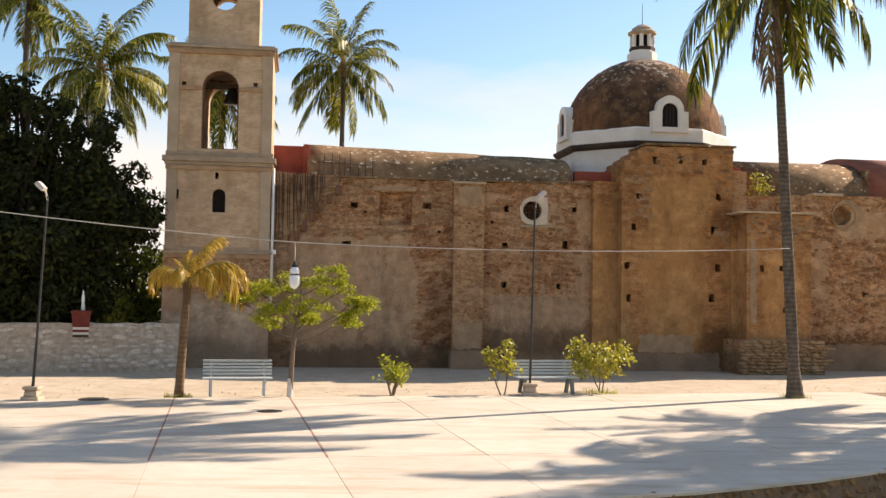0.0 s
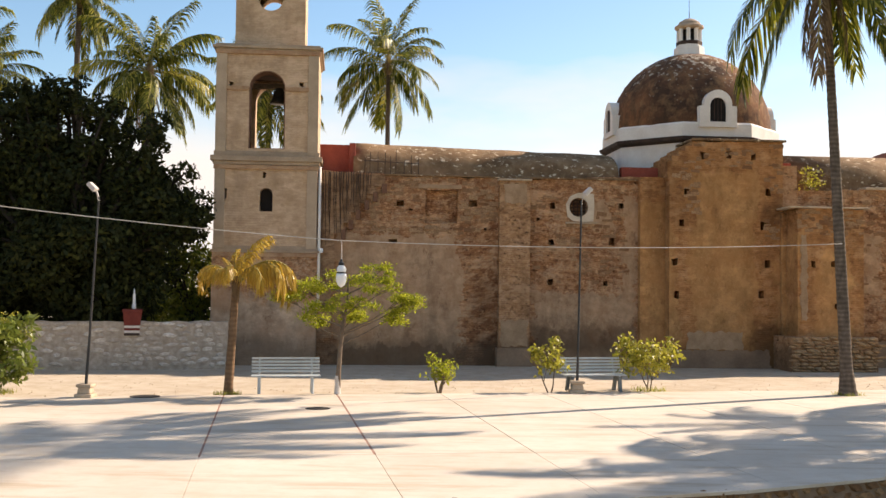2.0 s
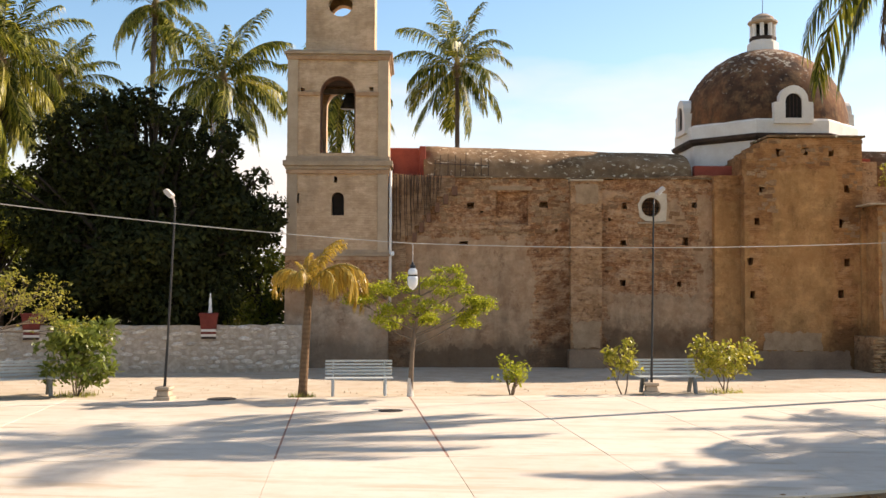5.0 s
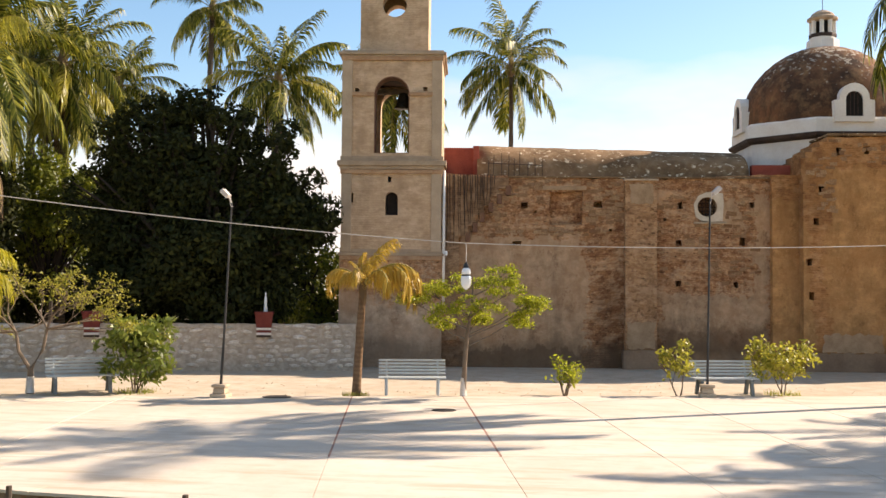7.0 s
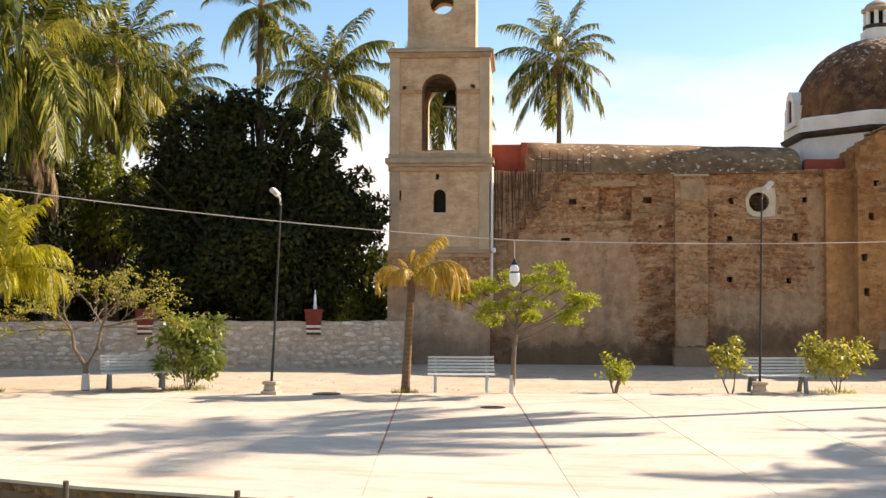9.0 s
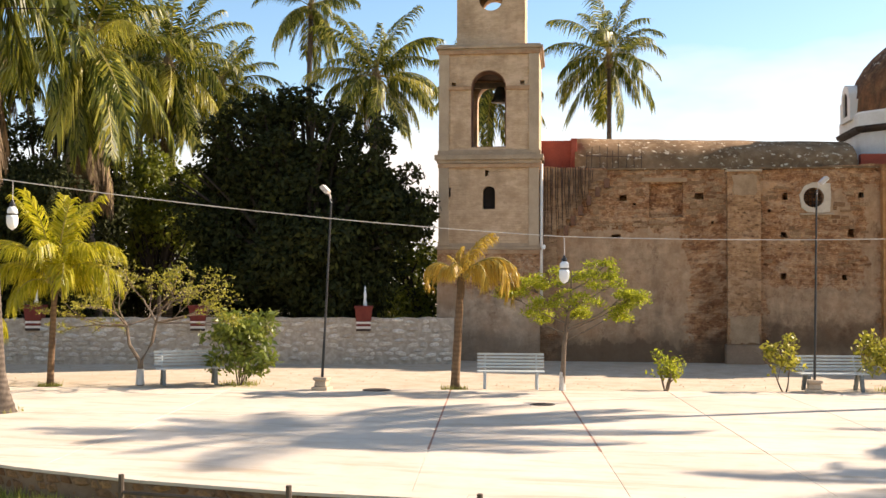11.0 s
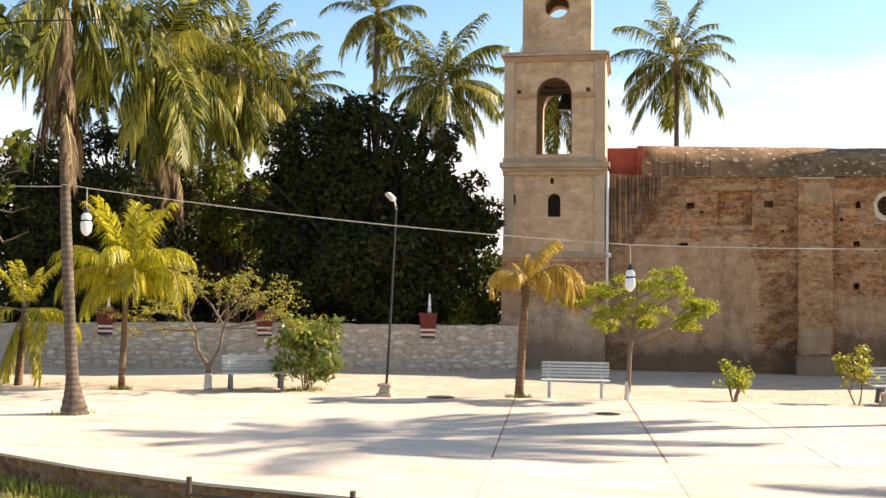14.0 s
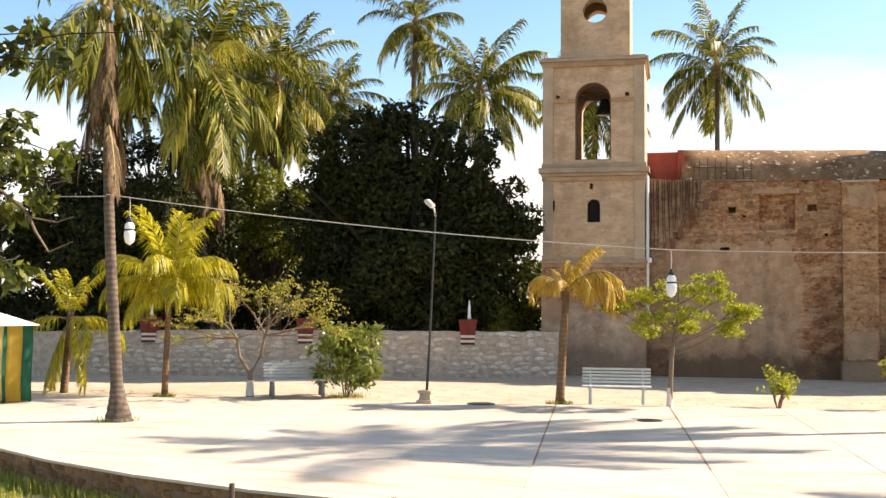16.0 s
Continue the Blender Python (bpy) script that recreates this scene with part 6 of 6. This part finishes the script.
# ---- plaza furniture ----
def bench(m, label, heavy=False):
    t = thing("bench", m, label, "bench", "plaza benches")
    w = 0.86
    for k in range(5):
        z = 0.50 + 0.080 * k
        y = 0.26 + 0.03 * k
        part("back_slat", boxes((-w, w, y, y + 0.022, z, z + 0.055), bevel=0.006), M_BENCH, t)
    for k in range(5):
        y = -0.22 + 0.088 * k
        part("seat_slat", boxes((-w, w, y, y + 0.07, 0.43 - 0.006 * (k == 0), 0.455), bevel=0.006), M_BENCH, t)
    for x in (-0.66, 0.66):
        for top_y, foot_y in ((-0.14, -0.24), (0.10, 0.27)):
            if heavy:
                bm = box(bmesh.new(), x - 0.045, x + 0.045, top_y - 0.05, top_y + 0.05, 0.0, 0.43, 0.012)
                for v in bm.verts:
                    v.co.y += (foot_y - top_y) * (1 - v.co.z / 0.43)
                part("leg", bm, M_BENCHLEG, t, "dark grey cast leg")
            else:
                part("leg", tube(bmesh.new(), [(x, top_y - 0.06, 0.43), (x, foot_y, 0.0)], [0.042, 0.042], 8), M_BENCH, t)
        part("bracket", tube(bmesh.new(), [(x, -0.2, 0.415), (x, 0.22, 0.40), (x, 0.285, 0.48), (x, 0.405, 0.865)], [0.022] * 4, 6), M_BENCH, t)
    return t


bench(pose(-5.1, 26.35, 0, 0, 0, 12), "pale blue-grey slatted metal bench beside a young palm")
bench(pose(2.82, 28.1, 0, 0, 0, 14), "pale blue-grey slatted metal bench beside a lamp post", True)
bench(pose(-13.35, 24.85, 0, 0, 0, 36), "pale blue-grey slatted metal bench half behind a shrub", True)


def lamp_post(base, top, head_turn, label):
    base, rel = Vector(base), Vector(top) - Vector(base)
    t = thing("lamp_post", Matrix.Translation(base), label, "street lamp", "plaza lamp posts")
    bm = bmesh.new()
    box(bm, -0.21, 0.21, -0.21, 0.21, -0.02, 0.09, 0.03)
    box(bm, -0.165, 0.165, -0.165, 0.165, 0.09, 0.24, 0.03, 0.025)
    box(bm, -0.185, 0.185, -0.185, 0.185, 0.24, 0.32, 0.03)
    part("plinth", bm, M_SURROUND, t, "cast concrete plinth")
    part("pole", tube(bmesh.new(), [(0, 0, 0.3), rel * 0.3, rel * 0.65, rel], [0.036, 0.031, 0.027, 0.023], 10), M_POLE, t)
    c, s = math.cos(radians(head_turn)), math.sin(radians(head_turn))
    d = Vector((c, s, 0))
    part("arm", tube(bmesh.new(), [rel - Vector((0, 0, 0.1)), rel + d * 0.05 + Vector((0, 0, 0.1)), rel + d * 0.2 + Vector((0, 0, 0.2))], [0.026, 0.024, 0.022], 8), M_LAMPHEAD, t)
    bm = box(bmesh.new(), -0.14, 0.14, -0.10, 0.10, -0.05, 0.05, 0.02, 0.02)
    at = Matrix.Translation(rel + d * 0.17 + Vector((0, 0, 0.24))) @ pose(0, 0, 0, 0, 0, head_turn) @ pose(0, 0, 0, 0, -42, 0)
    h = part("head", bm, M_LAMPHEAD, t, "pale metal floodlight head", at=at)
    part("lens", box(bmesh.new(), -0.115, 0.115, -0.08, 0.08, -0.062, -0.045, 0.004), M_GLASS, h)
    return t


lamp_post((-9.57, 24.65, 0), (-9.38, 24.70, 4.80), 170, "slim black lamp post, slightly leaning, on a concrete plinth")
lamp_post((2.34, 27.59, 0), (2.42, 27.6, 5.05), 20, "slim black lamp post on a concrete plinth")


def hanging_lantern(at, label):
    t = thing("hanging_lantern", Matrix.Translation(at) @ Matrix.Diagonal((0.72, 0.72, 0.9, 1)), label, "lantern", "lanterns hung from the cable")
    part("hook", tube(bmesh.new(), [(0.0, 0, 0.0), (0.03, 0, -0.04), (0.035, 0, -0.3), (0.03, 0, -0.48)], [0.014] * 4, 6), M_LAMPHEAD, t)
    part("cap", lathe(bmesh.new(), [(0.03, -0.45), (0.05, -0.5), (0.085, -0.54), (0.09, -0.6)], 12, (0.03, 0)), M_POLE, t, "black lantern cap")
    part("collar", lathe(bmesh.new(), [(0.085, -0.6), (0.14, -0.66), (0.15, -0.74), (0.11, -0.78)], 14, (0.03, 0)), M_GLASS, t, smooth=True)
    part("neck_ring", lathe(bmesh.new(), [(0.125, -0.80), (0.135, -0.765), (0.12, -0.74)], 14, (0.03, 0)), M_POLE, t)
    part("glass", lathe(bmesh.new(), [(0.15, -0.80), (0.165, -0.86), (0.155, -1.0), (0.11, -1.08), (0.03, -1.13), (0.0, -1.14)], 16, (0.03, 0)), M_GLASS, t, "frosted white lantern glass", True)
    return t


# the cable from palm to palm, sagging, and a thinner one further on
def cable(points, sag, r, label, name="cable"):
    bm = bmesh.new()
    pts = []
    for (a, b), s in zip(zip(points, points[1:]), sag):
        a, b = Vector(a), Vector(b)
        pts += [a.lerp(b, k / 16) - Vector((0, 0, s * 4 * (k / 16) * (1 - k / 16))) for k in range(16)]
    pts.append(Vector(points[-1]))
    tube(bm, pts, [r] * len(pts), 6)
    tagged(new(name, mesh_of(name, bm, M_WIRE)), label, "cable")


cable([(-14.5, 18.35, 4.82), (-3.27, 22.95, 3.72), (9.27, 27.9, 3.98)], (0.13, 0.13), 0.011, "pale cable strung between two palms over the plaza")
cable([(-14.5, 18.35, 4.78), (-20.5, 16.5, 5.4)], (0.2,), 0.010, "pale slack cable tied to a palm trunk")
hanging_lantern((-3.27, 22.95, 3.71), "white glass lantern with black cap hung from the cable")
hanging_lantern((-14.04, 18.54, 4.76), "white glass lantern hung from the cable beside a palm")


def stall():
    """A market stall in striped cloth; only its side reaches into view."""
    m = pose(-18.72, 21.0, 0, 0, 0, 62)
    t = thing("market_stall", m, "market stall hung with yellow and green cloth, white roof", "stall")
    x, k = -2.4, 0
    mats = [M_LEMON, M_TEAL, M_YELLOW, M_TEAL, M_LEMON, M_TEAL, M_YELLOW, M_TEAL]
    widths = [0.5, 0.10, 0.5, 0.12, 0.45, 0.10, 0.36, 0.27]
    for w, mt in zip(widths, mats):
        bm = bmesh.new()
        cols = []
        for j in range(5):
            xx = x + w * j / 4
            y = 0.03 * math.sin(9 * xx)
            cols.append([bm.verts.new((xx, y + 0.04 * math.sin(3 * z + xx), z)) for z in (0.03, 0.5, 1.0, 1.5, 1.9)])
        for a, b in zip(cols, cols[1:]):
            for i in range(4):
                bm.faces.new((a[i], b[i], b[i + 1], a[i + 1]))
        bmesh.ops.solidify(bm, geom=bm.faces[:], thickness=0.012)
        part("cloth_panel", bm, mt, t, smooth=True)
        x += w
    bm = boxes((-2.4, 0.0, 2.2, 2.215, 0.05, 1.9))
    part("cloth_panel", bm, M_TEAL, t)
    part("cloth_panel", boxes((-0.012, 0.0, 0.05, 2.2, 0.05, 1.9)), M_TEAL, t)
    bm = bmesh.new()
    vs = [bm.verts.new(p) for p in ((-2.6, -0.2, 1.9), (0.14, -0.2, 1.9), (0.14, 2.4, 1.9), (-2.6, 2.4, 1.9), (-1.2, 1.1, 2.45))]
    for i in range(4):
        bm.faces.new((vs[i], vs[(i + 1) % 4], vs[4]))
    bm.faces.new(vs[3::-1])
    part("roof", bm, M_TIN, t, "white tin roof")
    for px, py in ((-2.38, 0.05), (-0.03, 0.05), (-0.03, 2.18), (-2.38, 2.18)):
        part("post", tube(bmesh.new(), [(px, py, 0.0), (px, py, 1.92)], [0.025, 0.025], 8), M_IRON, t)


stall()


def rail_fence():
    t = thing("rail_fence", Matrix.Identity(4), "low dark timber rail along the sunken garden", "fence")
    r = PLAZA_R + 1.2
    last = None
    for k in range(4):
        a = radians(264.5 + 5.95 * k)
        p = Vector((PLAZA_C.x + r * math.cos(a), PLAZA_C.y + r * math.sin(a), -STEP - 0.1))
        part("post", tube(bmesh.new(), [p, p + Vector((0, 0, 0.88))], [0.04, 0.035], 8), M_WOOD, t)
        if last:
            part("rail", tube(bmesh.new(), [last + Vector((0, 0, 0.66)), p + Vector((0, 0, 0.66))], [0.025, 0.025], 6), M_WOOD, t)
        last = p


rail_fence()


def tomb(s, d, w, h, label):
    m = WALL @ Matrix.Translation((s, d, 0))
    t = thing("tomb", m, label, "tomb", "tombs behind the wall")
    part("base", boxes((-w / 2 - 0.08, w / 2 + 0.08, -0.5, 0.5, -0.1, 0.5), bevel=0.03), M_WHITE, t)
    bm = bmesh.new()
    pierced(bm, [(-w / 2, 0.5), (w / 2, 0.5), (w / 2, h - 0.25), (0.0, h), (-w / 2, h - 0.25)], -0.4, 0.4)
    part("headstone", bm, M_WHITE, t)


for s_t, d_t, w_t, h_t in ((8.4, 2.2, 0.8, 2.05), (7.3, 2.4, 0.6, 1.95), (5.2, 2.3, 0.9, 2.1), (4.2, 2.6, 0.5, 2.0)):
    tomb(s_t, d_t, w_t, h_t, "small whitewashed tomb behind the churchyard wall")


def litter():
    """Pebbles, dry leaves and scraps on the earth strip."""
    gen = np.random.default_rng(9)
    faces = []
    for _ in range(420):
        x = gen.uniform(-22, 16)
        y = back_edge(x) + 0.15 + 6.5 * gen.random() ** 1.4
        r = gen.uniform(0.008, 0.026)
        c = Vector((x, y, -0.035))
        ring = [c + Vector((r * math.cos(a) * gen.uniform(0.7, 1.2), r * math.sin(a) * gen.uniform(0.7, 1.2), 0.0)) for a in (0.0, 1.26, 2.5, 3.8, 5.0)]
        top = c + Vector((0, 0, 0.02 + r * gen.uniform(0.4, 0.9)))
        faces += [(ring[k], ring[(k + 1) % 5], top) for k in range(5)]
    tagged(new("pebbles", strips("pebbles", faces, M_PEBBLE)), "pebbles and dry leaves scattered on the earth", "pebbles", kind="stuff")


litter()
